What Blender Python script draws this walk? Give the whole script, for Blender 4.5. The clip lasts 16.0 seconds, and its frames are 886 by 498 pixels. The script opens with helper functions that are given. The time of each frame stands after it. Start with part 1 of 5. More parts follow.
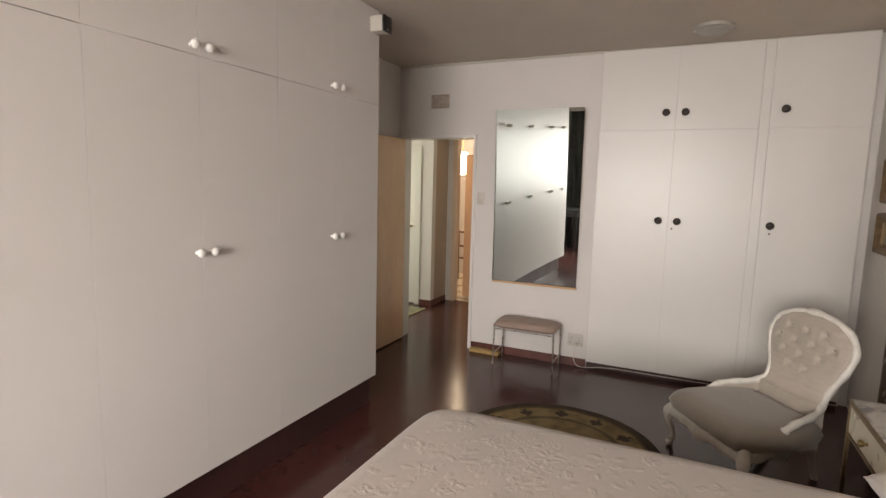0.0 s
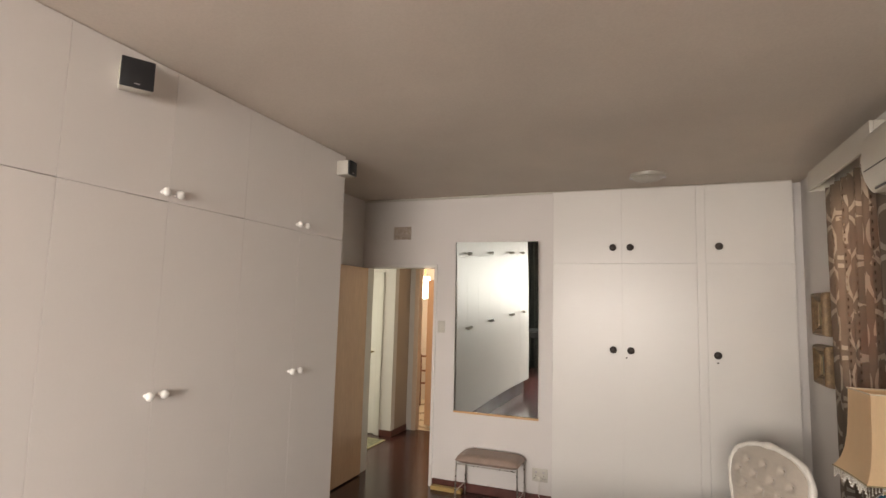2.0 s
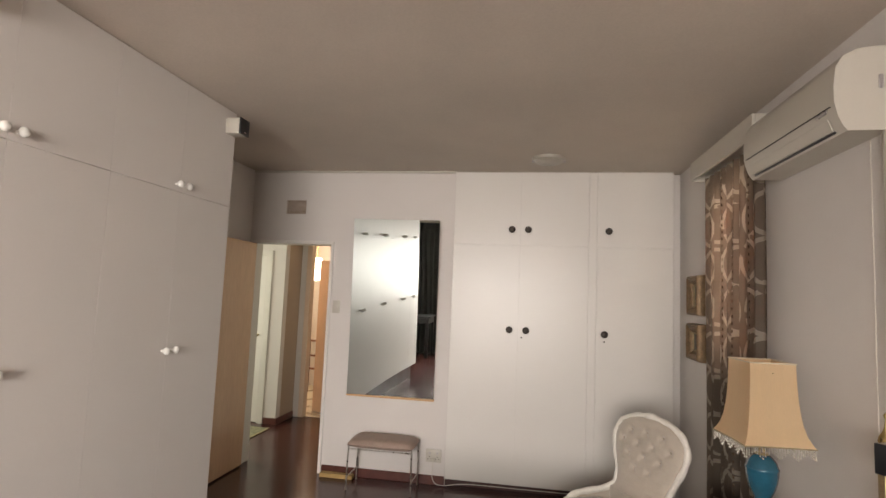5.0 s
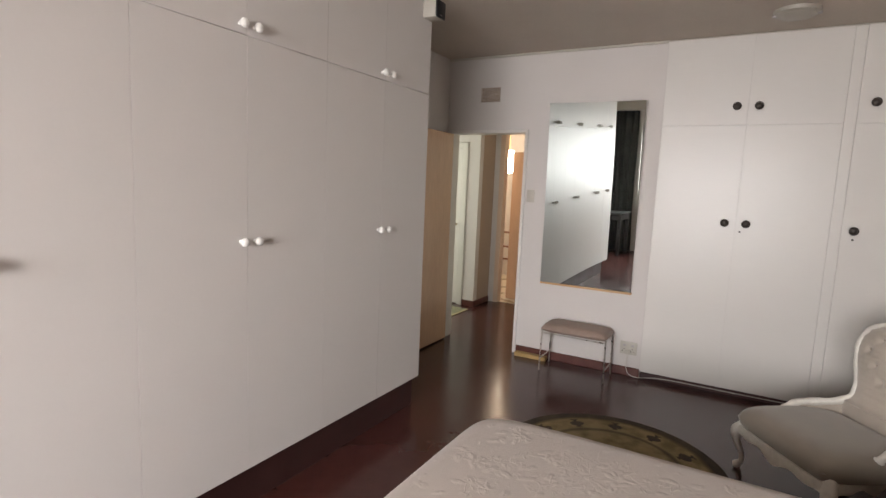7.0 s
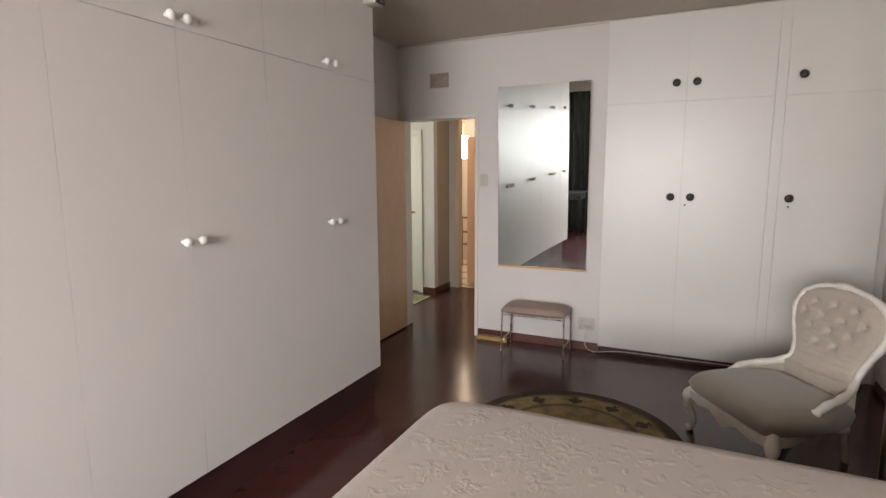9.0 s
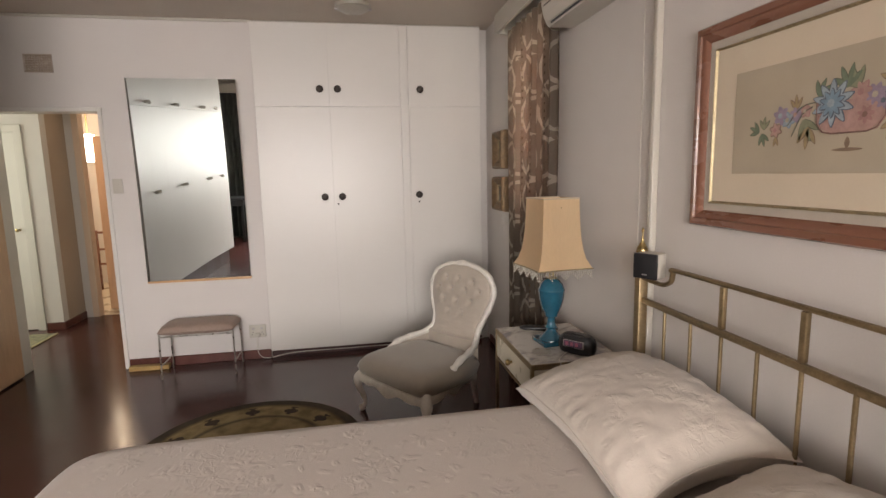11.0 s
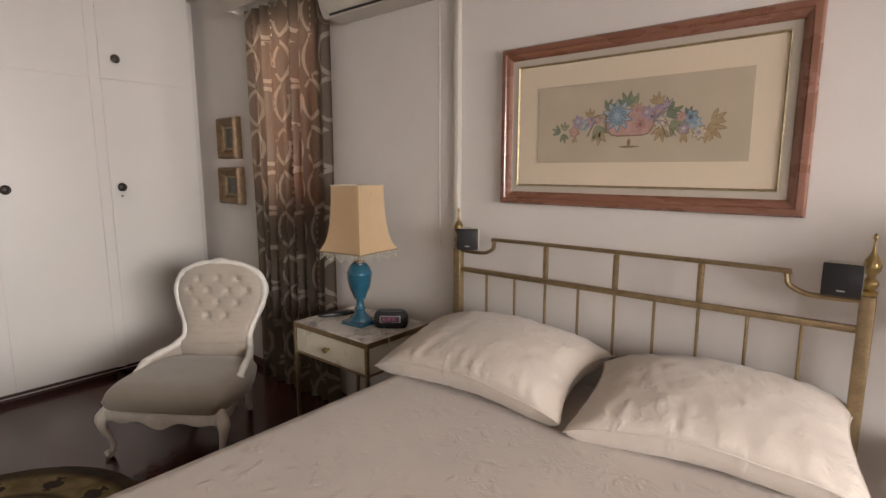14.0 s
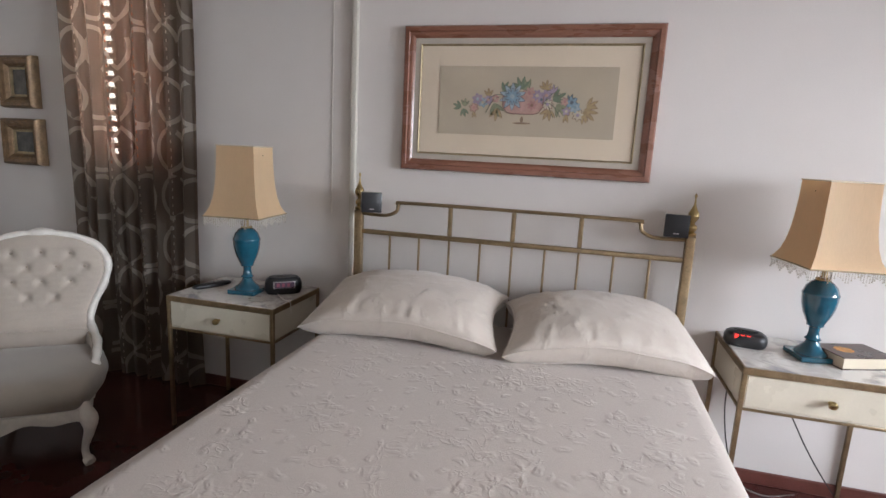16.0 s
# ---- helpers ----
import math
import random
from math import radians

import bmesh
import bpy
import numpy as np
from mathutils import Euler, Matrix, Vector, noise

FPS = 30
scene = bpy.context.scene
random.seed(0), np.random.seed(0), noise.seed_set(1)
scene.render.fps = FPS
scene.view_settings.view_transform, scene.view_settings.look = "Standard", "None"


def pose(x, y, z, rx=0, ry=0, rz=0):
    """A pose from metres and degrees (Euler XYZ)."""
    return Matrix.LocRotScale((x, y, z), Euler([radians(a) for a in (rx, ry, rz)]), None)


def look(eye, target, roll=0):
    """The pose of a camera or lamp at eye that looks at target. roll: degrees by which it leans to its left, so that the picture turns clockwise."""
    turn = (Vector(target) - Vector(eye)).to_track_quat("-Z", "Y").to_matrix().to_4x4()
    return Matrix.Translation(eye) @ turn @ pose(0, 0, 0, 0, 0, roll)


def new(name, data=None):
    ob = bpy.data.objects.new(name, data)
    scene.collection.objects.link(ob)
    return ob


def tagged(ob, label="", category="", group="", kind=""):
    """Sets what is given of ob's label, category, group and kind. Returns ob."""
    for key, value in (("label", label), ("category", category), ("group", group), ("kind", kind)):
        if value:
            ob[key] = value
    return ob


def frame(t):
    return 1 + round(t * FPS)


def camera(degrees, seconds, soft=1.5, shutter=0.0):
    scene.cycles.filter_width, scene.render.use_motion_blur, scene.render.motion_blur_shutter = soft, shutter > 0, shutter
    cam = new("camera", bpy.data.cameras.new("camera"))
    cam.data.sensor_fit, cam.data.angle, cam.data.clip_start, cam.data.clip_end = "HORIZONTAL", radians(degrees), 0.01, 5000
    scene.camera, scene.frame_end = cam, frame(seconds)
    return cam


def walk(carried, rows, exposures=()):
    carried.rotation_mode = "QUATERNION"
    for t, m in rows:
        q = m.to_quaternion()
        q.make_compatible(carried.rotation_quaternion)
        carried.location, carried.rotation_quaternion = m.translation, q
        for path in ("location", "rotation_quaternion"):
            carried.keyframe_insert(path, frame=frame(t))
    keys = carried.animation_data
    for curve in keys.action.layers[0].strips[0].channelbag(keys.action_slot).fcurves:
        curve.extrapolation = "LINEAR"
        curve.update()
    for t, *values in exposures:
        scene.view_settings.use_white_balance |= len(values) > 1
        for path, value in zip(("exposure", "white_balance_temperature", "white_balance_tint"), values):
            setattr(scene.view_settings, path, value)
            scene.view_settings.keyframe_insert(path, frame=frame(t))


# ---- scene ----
cam = camera(80.5, 16.0)
PATH = [
    (0, (0.312, 0.026, 1.557), (-0.528, 1.824, 1.313), 1.5),
    (0.5, (0.324, 0.014, 1.605), (-0.532, 1.815, 1.448), 1.2),
    (1, (0.317, 0.009, 1.631), (-0.543, 1.815, 1.594), 1.3),
    (1.5, (0.333, -0.017, 1.652), (-0.502, 1.799, 1.728), 1.4),
    (2, (0.364, -0.031, 1.658), (-0.364, 1.82, 1.864), 1.6),
    (2.5, (0.375, -0.027, 1.657), (-0.243, 1.854, 1.939), 2.0),
    (3, (0.374, -0.008, 1.64), (-0.149, 1.896, 1.955), 1.9),
    (3.5, (0.376, 0.001, 1.625), (-0.025, 1.934, 1.945), 1.8),
    (3.7, (0.372, 0.009, 1.624), (0.029, 1.953, 1.944), 1.7),
    (6, (0.169, 0.14, 1.524), (-0.203, 2.105, 1.476), 3.4),
    (6.5, (0.193, 0.132, 1.506), (-0.558, 1.977, 1.331), 3.1),
    (7, (0.186, 0.142, 1.509), (-0.787, 1.872, 1.264), 2.5),
    (7.5, (0.163, 0.154, 1.516), (-0.848, 1.859, 1.246), 1.6),
    (8, (0.151, 0.144, 1.522), (-0.858, 1.847, 1.239), 0.8),
    (8.2, (0.163, 0.14, 1.521), (-0.838, 1.848, 1.236), 0.5),
    (10.5, (0.324, 0.236, 1.481), (0.296, 2.214, 1.191), -0.6),
    (11, (0.286, 0.203, 1.485), (0.628, 2.152, 1.199), -1.2),
    (11.5, (0.254, 0.179, 1.479), (0.887, 2.052, 1.178), -2.0),
    (12, (0.191, 0.237, 1.463), (0.988, 2.045, 1.156), -1.7),
    (12.5, (0.055, 0.354, 1.47), (1.04, 2.07, 1.177), -0.9),
    (13, (-0.138, 0.413, 1.47), (1.007, 2.031, 1.2), -0.7),
    (13.5, (-0.353, 0.445, 1.454), (0.99, 1.902, 1.186), -0.7),
    (14, (-0.486, 0.543, 1.443), (1.025, 1.817, 1.138), 0.0),
    (14.5, (-0.618, 0.632, 1.429), (1.054, 1.686, 1.123), 0.6),
    (15, (-0.811, 0.755, 1.417), (0.961, 1.622, 1.088), 1.0),
    (15.5, (-0.895, 0.889, 1.392), (0.949, 1.572, 1.026), 1.5),
    (16, (-0.937, 1.0, 1.373), (0.968, 1.492, 1.014), 2.9),
]
walk(cam, [(t, look(eye, target, roll)) for t, eye, target, roll in PATH],
     [(0.0, -0.08, 7350, 11), (3.5, 0.0, 7850, 12), (7.0, -0.08, 6900, 11), (8.2, -0.10, 6850, 11), (11.5, -0.07, 7350, 13), (14.5, -0.03, 7050, 12), (16.0, 0.03, 6050, 8)])

# ---- world and large lights ----
world = bpy.data.worlds.new("world")
scene.world = world
world.use_nodes = True
wn = world.node_tree
sky = wn.nodes.new("ShaderNodeTexSky")
sky.sky_type = "NISHITA"
sky.sun_disc = False
sky.sun_elevation = radians(40)
sky.sun_rotation = radians(200)
wn.links.new(sky.outputs[0], wn.nodes["Background"].inputs[0])
wn.nodes["Background"].inputs[1].default_value = 0.15


def lamp(name, kind, m, energy, color, size=0.1, size_y=None, label=""):
    data = bpy.data.lights.new(name, kind)
    data.energy, data.color = energy, color
    if kind == "AREA":
        data.size = size
        if size_y:
            data.shape, data.size_y = "RECTANGLE", size_y
    elif kind == "POINT":
        data.shadow_soft_size = size
    ob = new(name, data)
    ob.matrix_world = m
    return ob


sun = lamp("sun", "SUN", look((0, -10, 12), (0, 0, 0)), 1.0, (1, 0.95, 0.88))
sun.data.angle = radians(12)
main_window = lamp("window_daylight", "AREA", look((-0.40, -2.76, 1.60), (-1.05, 2.0, -0.22)), 146, (0.93, 0.95, 1.0), 2.66, 1.12)
main_window.data.spread = radians(118)
lamp("curtain_window_daylight", "AREA", look((1.66, 3.48, 1.74), (0, 3.48, 1.66)), 40, (1.0, 0.97, 0.93), 0.58, 1.02)
# Fill added to brighten the hall; no window or lamp is built there.
lamp("hall_fill", "AREA", look((-4.6, 5.3, 1.6), (-2.5, 5.6, 1.3)), 46, (0.9, 1.0, 0.93), 0.9, 1.4)
scene.view_settings.exposure = 0.0

# ---- materials ----


def material(name, color, rough=0.5, metal=0.0, vary=0.08, scale=6.0, bump=0.1, fine=120.0, distance=0.002, coat=0.0, stretch=(1, 1, 1), spec=0.5, rvary=0.06):
    """A surface with variation at two scales: broad stains and fine grain."""
    m = bpy.data.materials.new(name)
    m.use_nodes = True
    nt = m.node_tree
    b = nt.nodes["Principled BSDF"]
    co = nt.nodes.new("ShaderNodeTexCoord")
    mp = nt.nodes.new("ShaderNodeMapping")
    mp.inputs["Scale"].default_value = stretch
    nt.links.new(co.outputs["Object"], mp.inputs[0])
    n1, n2 = nt.nodes.new("ShaderNodeTexNoise"), nt.nodes.new("ShaderNodeTexNoise")
    for n, sc in ((n1, scale), (n2, fine)):
        nt.links.new(mp.outputs[0], n.inputs["Vector"])
        n.inputs["Scale"].default_value = sc
        n.inputs["Detail"].default_value = 5
    ramp = nt.nodes.new("ShaderNodeMapRange")
    ramp.inputs[1].default_value, ramp.inputs[2].default_value = 0.3, 0.7
    ramp.inputs[3].default_value, ramp.inputs[4].default_value = 1 - vary, 1 + vary
    nt.links.new(n1.outputs[0], ramp.inputs[0])
    ramp2 = nt.nodes.new("ShaderNodeMapRange")
    ramp2.inputs[1].default_value, ramp2.inputs[2].default_value = 0.3, 0.7
    ramp2.inputs[3].default_value, ramp2.inputs[4].default_value = 1 - vary / 2, 1 + vary / 2
    nt.links.new(n2.outputs[0], ramp2.inputs[0])
    mul = nt.nodes.new("ShaderNodeMath")
    mul.operation = "MULTIPLY"
    nt.links.new(ramp.outputs[0], mul.inputs[0])
    nt.links.new(ramp2.outputs[0], mul.inputs[1])
    hsv = nt.nodes.new("ShaderNodeHueSaturation")
    hsv.inputs["Color"].default_value = (*color, 1)
    nt.links.new(mul.outputs[0], hsv.inputs["Value"])
    nt.links.new(hsv.outputs[0], b.inputs["Base Color"])
    rr = nt.nodes.new("ShaderNodeMapRange")
    rr.inputs[1].default_value, rr.inputs[2].default_value = 0.3, 0.7
    rr.inputs[3].default_value, rr.inputs[4].default_value = max(rough - rvary, 0.0), min(rough + rvary, 1)
    nt.links.new(n1.outputs[0], rr.inputs[0])
    nt.links.new(rr.outputs[0], b.inputs["Roughness"])
    b.inputs["Metallic"].default_value = metal
    b.inputs["Coat Weight"].default_value = coat
    b.inputs["Specular IOR Level"].default_value = spec
    if bump:
        bp = nt.nodes.new("ShaderNodeBump")
        bp.inputs["Strength"].default_value = bump
        bp.inputs["Distance"].default_value = distance
        nt.links.new(n2.outputs[0], bp.inputs["Height"])
        nt.links.new(bp.outputs[0], b.inputs["Normal"])
    return m


def glowing(name, color, strength):
    m = bpy.data.materials.new(name)
    m.use_nodes = True
    b = m.node_tree.nodes["Principled BSDF"]
    b.inputs["Base Color"].default_value = (*color, 1)
    b.inputs["Emission Color"].default_value = (*color, 1)
    b.inputs["Emission Strength"].default_value = strength
    return m


WALL = material("wall_paint", (0.62, 0.58, 0.55), 0.6, vary=0.03, scale=1.2, bump=0.25, fine=160, distance=0.001)
CEIL = material("ceiling_paint", (0.56, 0.49, 0.425), 0.8, vary=0.07, scale=1.3, bump=0.15, fine=90, distance=0.001)
GLOSS = material("gloss_white_paint", (0.67, 0.64, 0.60), 0.34, vary=0.012, scale=1.5, bump=0.16, fine=34, distance=0.001, rvary=0.02, stretch=(0.35, 1, 1.6))
GLOSS_B = material("satin_white_laminate", (0.69, 0.65, 0.62), 0.52, spec=0.16, vary=0.012, scale=1.2, bump=0.08, fine=70, distance=0.001, rvary=0.0)
FLOORM = material("polished_oxblood_floor", (0.062, 0.020, 0.017), 0.20, vary=0.15, scale=2.2, bump=0.3, fine=11, distance=0.0009, coat=0.0, spec=0.42)
SKIRT = material("red_brown_skirting", (0.10, 0.032, 0.024), 0.35, vary=0.2, scale=9, bump=0.1)
PLINTH = material("dark_maroon_plinth", (0.05, 0.018, 0.016), 0.5, vary=0.2, scale=5, bump=0.1)
BEIGE_DOOR = material("varnished_beige_door", (0.64, 0.41, 0.26), 0.2, vary=0.1, scale=2, bump=0.1, fine=60, coat=0.4, stretch=(1, 1, 0.15))
PINE = material("pine", (0.52, 0.30, 0.14), 0.4, vary=0.15, scale=8, bump=0.15, stretch=(0.2, 2, 2))
WHITE = material("white_plastic", (0.50, 0.465, 0.405), 0.35, vary=0.02, bump=0.03)
BLACK = material("black_plastic", (0.012, 0.012, 0.014), 0.35, vary=0.1, bump=0.1)
DARKMETAL = material("dark_bronze", (0.05, 0.04, 0.035), 0.4, 0.6, vary=0.3, scale=60, bump=0.5, fine=200)
PORCELAIN = material("white_porcelain", (0.78, 0.76, 0.72), 0.12, vary=0.02, bump=0)
BRASS = material("aged_brass", (0.38, 0.28, 0.13), 0.30, 1.0, vary=0.18, scale=18, bump=0.15, fine=150)
BRASS_DULL = material("dull_brass", (0.275, 0.20, 0.115), 0.40, 0.85, vary=0.2, scale=25, bump=0.2)
MIRROR = material("mirror_silver", (0.61, 0.65, 0.63), 0.0, 1.0, vary=0.0, bump=0, rvary=0.004)
TAUPE = material("taupe_leatherette", (0.30, 0.215, 0.175), 0.5, vary=0.1, scale=12, bump=0.3, fine=220)
CHROME = material("worn_steel", (0.5, 0.46, 0.42), 0.3, 0.9, vary=0.2, scale=30, bump=0.1)
CREAM = material("cream_laminate", (0.62, 0.57, 0.46), 0.3, vary=0.04, scale=5, bump=0.05)
TEAL = material("glazed_teal_ceramic", (0.012, 0.078, 0.12), 0.12, vary=0.1, scale=25, bump=0.05, fine=80, coat=0.5)
CHAIRWOOD = material("white_painted_carved_wood", (0.70, 0.66, 0.60), 0.35, vary=0.08, scale=20, bump=0.3, fine=60)


def box(bm, x0, y0, z0, x1, y1, z1, bevel=0.0, seg=1):
    made = bmesh.ops.create_cube(bm, size=1)["verts"]
    for v in made:
        v.co = Vector(((x0 + x1) / 2 + v.co.x * (x1 - x0), (y0 + y1) / 2 + v.co.y * (y1 - y0), (z0 + z1) / 2 + v.co.z * (z1 - z0)))
    if bevel:
        edges = list({e for v in made for e in v.link_edges})
        bmesh.ops.bevel(bm, geom=edges, offset=bevel, segments=seg, affect="EDGES", profile=0.5)
    return bm


def block(x0, y0, z0, x1, y1, z1, bevel=0.0, seg=1):
    return box(bmesh.new(), x0, y0, z0, x1, y1, z1, bevel, seg)


def lathe(profile, n=24, square=False):
    """Turned about z: rows of (radius, z)."""
    bm = bmesh.new()
    rings = []
    for r, z in profile:
        ring = []
        for i in range(n):
            a = 2 * math.pi * (i + 0.5) / n
            k = 1.0
            ring.append(bm.verts.new((r * k * math.cos(a), r * k * math.sin(a), z)))
        rings.append(ring)
    for a, b in zip(rings, rings[1:]):
        for i in range(n):
            bm.faces.new((a[i], a[(i + 1) % n], b[(i + 1) % n], b[i]))
    bm.faces.new(list(reversed(rings[0])))
    bm.faces.new(rings[-1])
    return bm


def tube(points, r, n=10, bm=None, flat=1.0, closed=False):
    """A rod through points; r is one radius or one for each point."""
    bm = bm or bmesh.new()
    pts = [Vector(p) for p in points]
    rad = r if isinstance(r, (list, tuple)) else [r] * len(pts)
    rings = []
    up = Vector((0, 0, 1))
    side = None
    for i, p in enumerate(pts):
        a = pts[i - 1] if i or closed else p
        b = pts[(i + 1) % len(pts)] if i < len(pts) - 1 or closed else p
        d = (b - a).normalized()
        if side is None:
            side = d.cross(up if abs(d.z) < 0.95 else Vector((0, 1, 0))).normalized()
        else:
            side = (side - d * side.dot(d)).normalized()
        other = d.cross(side)
        rings.append([bm.verts.new(p + rad[i] * (math.cos(2 * math.pi * k / n) * side + flat * math.sin(2 * math.pi * k / n) * other)) for k in range(n)])
    pairs = list(zip(rings, rings[1:])) + ([(rings[-1], rings[0])] if closed else [])
    for a, b in pairs:
        for k in range(n):
            bm.faces.new((a[k], a[(k + 1) % n], b[(k + 1) % n], b[k]))
    if not closed:
        bm.faces.new(list(reversed(rings[0])))
        bm.faces.new(rings[-1])
    return bm


def smooth_path(points, n=8, closed=False):
    """Catmull-Rom through points."""
    pts = [Vector(p) for p in points]
    out = []
    m = len(pts)
    for i in range(m if closed else m - 1):
        if closed:
            p0, p1, p2, p3 = pts[i - 1], pts[i], pts[(i + 1) % m], pts[(i + 2) % m]
        else:
            p0, p1, p2, p3 = pts[max(i - 1, 0)], pts[i], pts[i + 1], pts[min(i + 2, m - 1)]
        for k in range(n):
            t = k / n
            out.append(0.5 * ((2 * p1) + (p2 - p0) * t + (2 * p0 - 5 * p1 + 4 * p2 - p3) * t * t + (3 * p1 - p0 - 3 * p2 + p3) * t ** 3))
    if not closed:
        out.append(pts[-1])
    return out


def shift(bm, x=0, y=0, z=0, rx=0, ry=0, rz=0):
    bmesh.ops.transform(bm, matrix=pose(x, y, z, rx, ry, rz), verts=bm.verts)
    return bm


def smoothed(me, angle=40):
    for p in me.polygons:
        p.use_smooth = True
    me.set_sharp_from_angle(angle=radians(angle))


def part(name, bm, mat, parent=None, label="", smooth=True, kind=""):
    me = bpy.data.meshes.new(name)
    bmesh.ops.recalc_face_normals(bm, faces=bm.faces)
    bm.to_mesh(me)
    bm.free()
    me.materials.append(mat)
    if smooth:
        smoothed(me)
    ob = new(name, me)
    if parent:
        ob.parent = parent
    return tagged(ob, label=label, kind=kind)


def thing(name, at, label, category, group="", rz=0):
    ob = new(name)
    ob.empty_display_size = 0.05
    ob.matrix_world = pose(*at, 0, 0, rz)
    return tagged(ob, label=label, category=category, group=group)


def structure(name, bm, mat, label=""):
    return part(name, bm, mat, None, label, smooth=False, kind="structure")


def wall_holes(x0, y0, x1, y1, z0, z1, holes, along):
    """A wall slab with holes: (a0, a1, z0, z1) along the wall's axis."""
    bm = bmesh.new()
    cuts = sorted({(y0 if along == "y" else x0), (y1 if along == "y" else x1), *[h[0] for h in holes], *[h[1] for h in holes]})
    for a, b in zip(cuts, cuts[1:]):
        bands = [(z0, z1)]
        for h in holes:
            if h[0] < (a + b) / 2 < h[1]:
                bands = [(p, q) for p, q in ((z0, h[2]), (h[3], z1)) if q - p > 1e-4]
        for p, q in bands:
            if along == "y":
                box(bm, x0, a, p, x1, b, q)
            else:
                box(bm, a, y0, p, b, y1, q)
    bmesh.ops.remove_doubles(bm, verts=bm.verts, dist=1e-5)
    return bm


# ---- the large structure ----
EX, NY, CZ, SY, WX = 1.475, 4.575, 2.67, -2.70, -1.61
AX = -2.31
structure("floor", block(-5.2, SY - 0.2, -0.12, EX + 0.25, 6.45, 0.0), FLOORM, "polished dark oxblood red floor with soft reflections")
structure("ceiling", block(-5.2, SY - 0.2, CZ, EX + 0.25, 9.0, CZ + 0.12), CEIL, "painted beige grey ceiling")
structure("wall_east", wall_holes(EX, SY, EX + 0.22, NY + 0.12, 0, CZ, [(3.18, 3.78, 1.20, 2.26)], "y"), WALL, "plain off-white painted wall behind the bed")
structure("wall_north", wall_holes(AX - 0.12, NY, -0.4085, NY + 0.12, 0, CZ, [(-2.27, -1.515, 0, 2.0)], "x"), WALL, "off-white painted wall with a doorway")
structure("wall_north_back", block(-0.412, NY + 0.62, 0, EX, NY + 0.74, CZ), WALL)
structure("wall_closet_side", block(-0.53, NY + 0.12, 0, -0.412, NY + 0.62, CZ), WALL)
structure("wall_alcove", block(AX - 0.12, SY, 0, AX, NY, CZ), WALL)
structure("wall_south", wall_holes(AX, SY - 0.2, EX + 0.22, SY, 0, CZ, [(-1.78, 0.98, 1.0, 2.22)], "x"), WALL)
# hall and the tiled room beyond it
structure("wall_hall_right", block(-1.50, NY + 0.12, 0, -1.38, 8.9, CZ), WALL)
structure("wall_hall_end", wall_holes(-5.0, 5.95, -2.62, 6.05, 0, CZ, [(-3.75, -2.86, 0, 2.0)], "x"), WALL)
# Same wall paint, browned and darkened so its colour carries the passage's shade.
structure("wall_passage_left", block(-2.74, 6.05, 0, -2.62, 6.50, CZ), material("passage_shade_paint", (0.40, 0.31, 0.24), 0.6, vary=0.04, scale=2, bump=0.2))
structure("wall_passage_end", wall_holes(-2.62, 6.40, -1.50, 6.50, 0, CZ, [(-2.53, -1.735, 0, 2.32)], "x"), WALL)
structure("wall_tiled_room", block(-3.5, 8.5, 0, -1.50, 8.6, CZ), WALL)
structure("wall_tiled_room_left", block(-3.62, 6.50, 0, -3.5, 8.6, CZ), WALL)
structure("wall_tiled_room_near", block(-3.5, 6.38, 0, -2.74, 6.50, CZ), WALL)
structure("wall_hall_left", block(-5.1, NY, 0, -5.0, 6.05, CZ), WALL)
structure("wall_hall_near", block(-5.0, NY, 0, AX - 0.12, NY + 0.12, CZ), WALL)
TILE = material("cream_floor_tile", (0.55, 0.48, 0.38), 0.3, vary=0.1, scale=4, bump=0.1)
structure("floor_tiled_room", block(-3.62, 6.45, -0.12, -1.38, 8.9, 0.0), TILE)


def rail_box(name, x0, y0, z0, x1, y1, z1, mat, label=""):
    return structure(name, block(x0, y0, z0, x1, y1, z1, 0.004), mat, label)


rail_box("baseboard_north", -1.49, NY - 0.014, 0, -0.410, NY - 0.001, 0.075, SKIRT, "red-brown painted timber skirting")
rail_box("baseboard_east", EX - 0.014, SY, 0, EX - 0.001, NY, 0.062, SKIRT, "red-brown painted timber skirting")
rail_box("baseboard_hall_end", -2.775, 5.936, 0, -2.606, 5.949, 0.075, SKIRT)
rail_box("baseboard_passage", -2.619, 5.95, 0, -2.606, 6.39, 0.075, SKIRT)
rail_box("trim_ceiling_north", AX, NY - 0.016, CZ - 0.022, -0.414, NY - 0.001, CZ - 0.001, WHITE, "thin white ceiling trim")

# ---- wardrobe wall ----
SEAM, BASE = 2.07, 0.21


def porcelain_knob(parent, x, y, z):
    bm = lathe([(0.008, 0), (0.007, 0.012), (0.012, 0.016), (0.017, 0.021), (0.0195, 0.027), (0.0198, 0.031), (0.0185, 0.036), (0.0155, 0.041), (0.010, 0.0445), (0.002, 0.046)], 20)
    return part("knob", shift(bm, x, y, z, 0, 90, 0), PORCELAIN, parent, "round white porcelain knob")


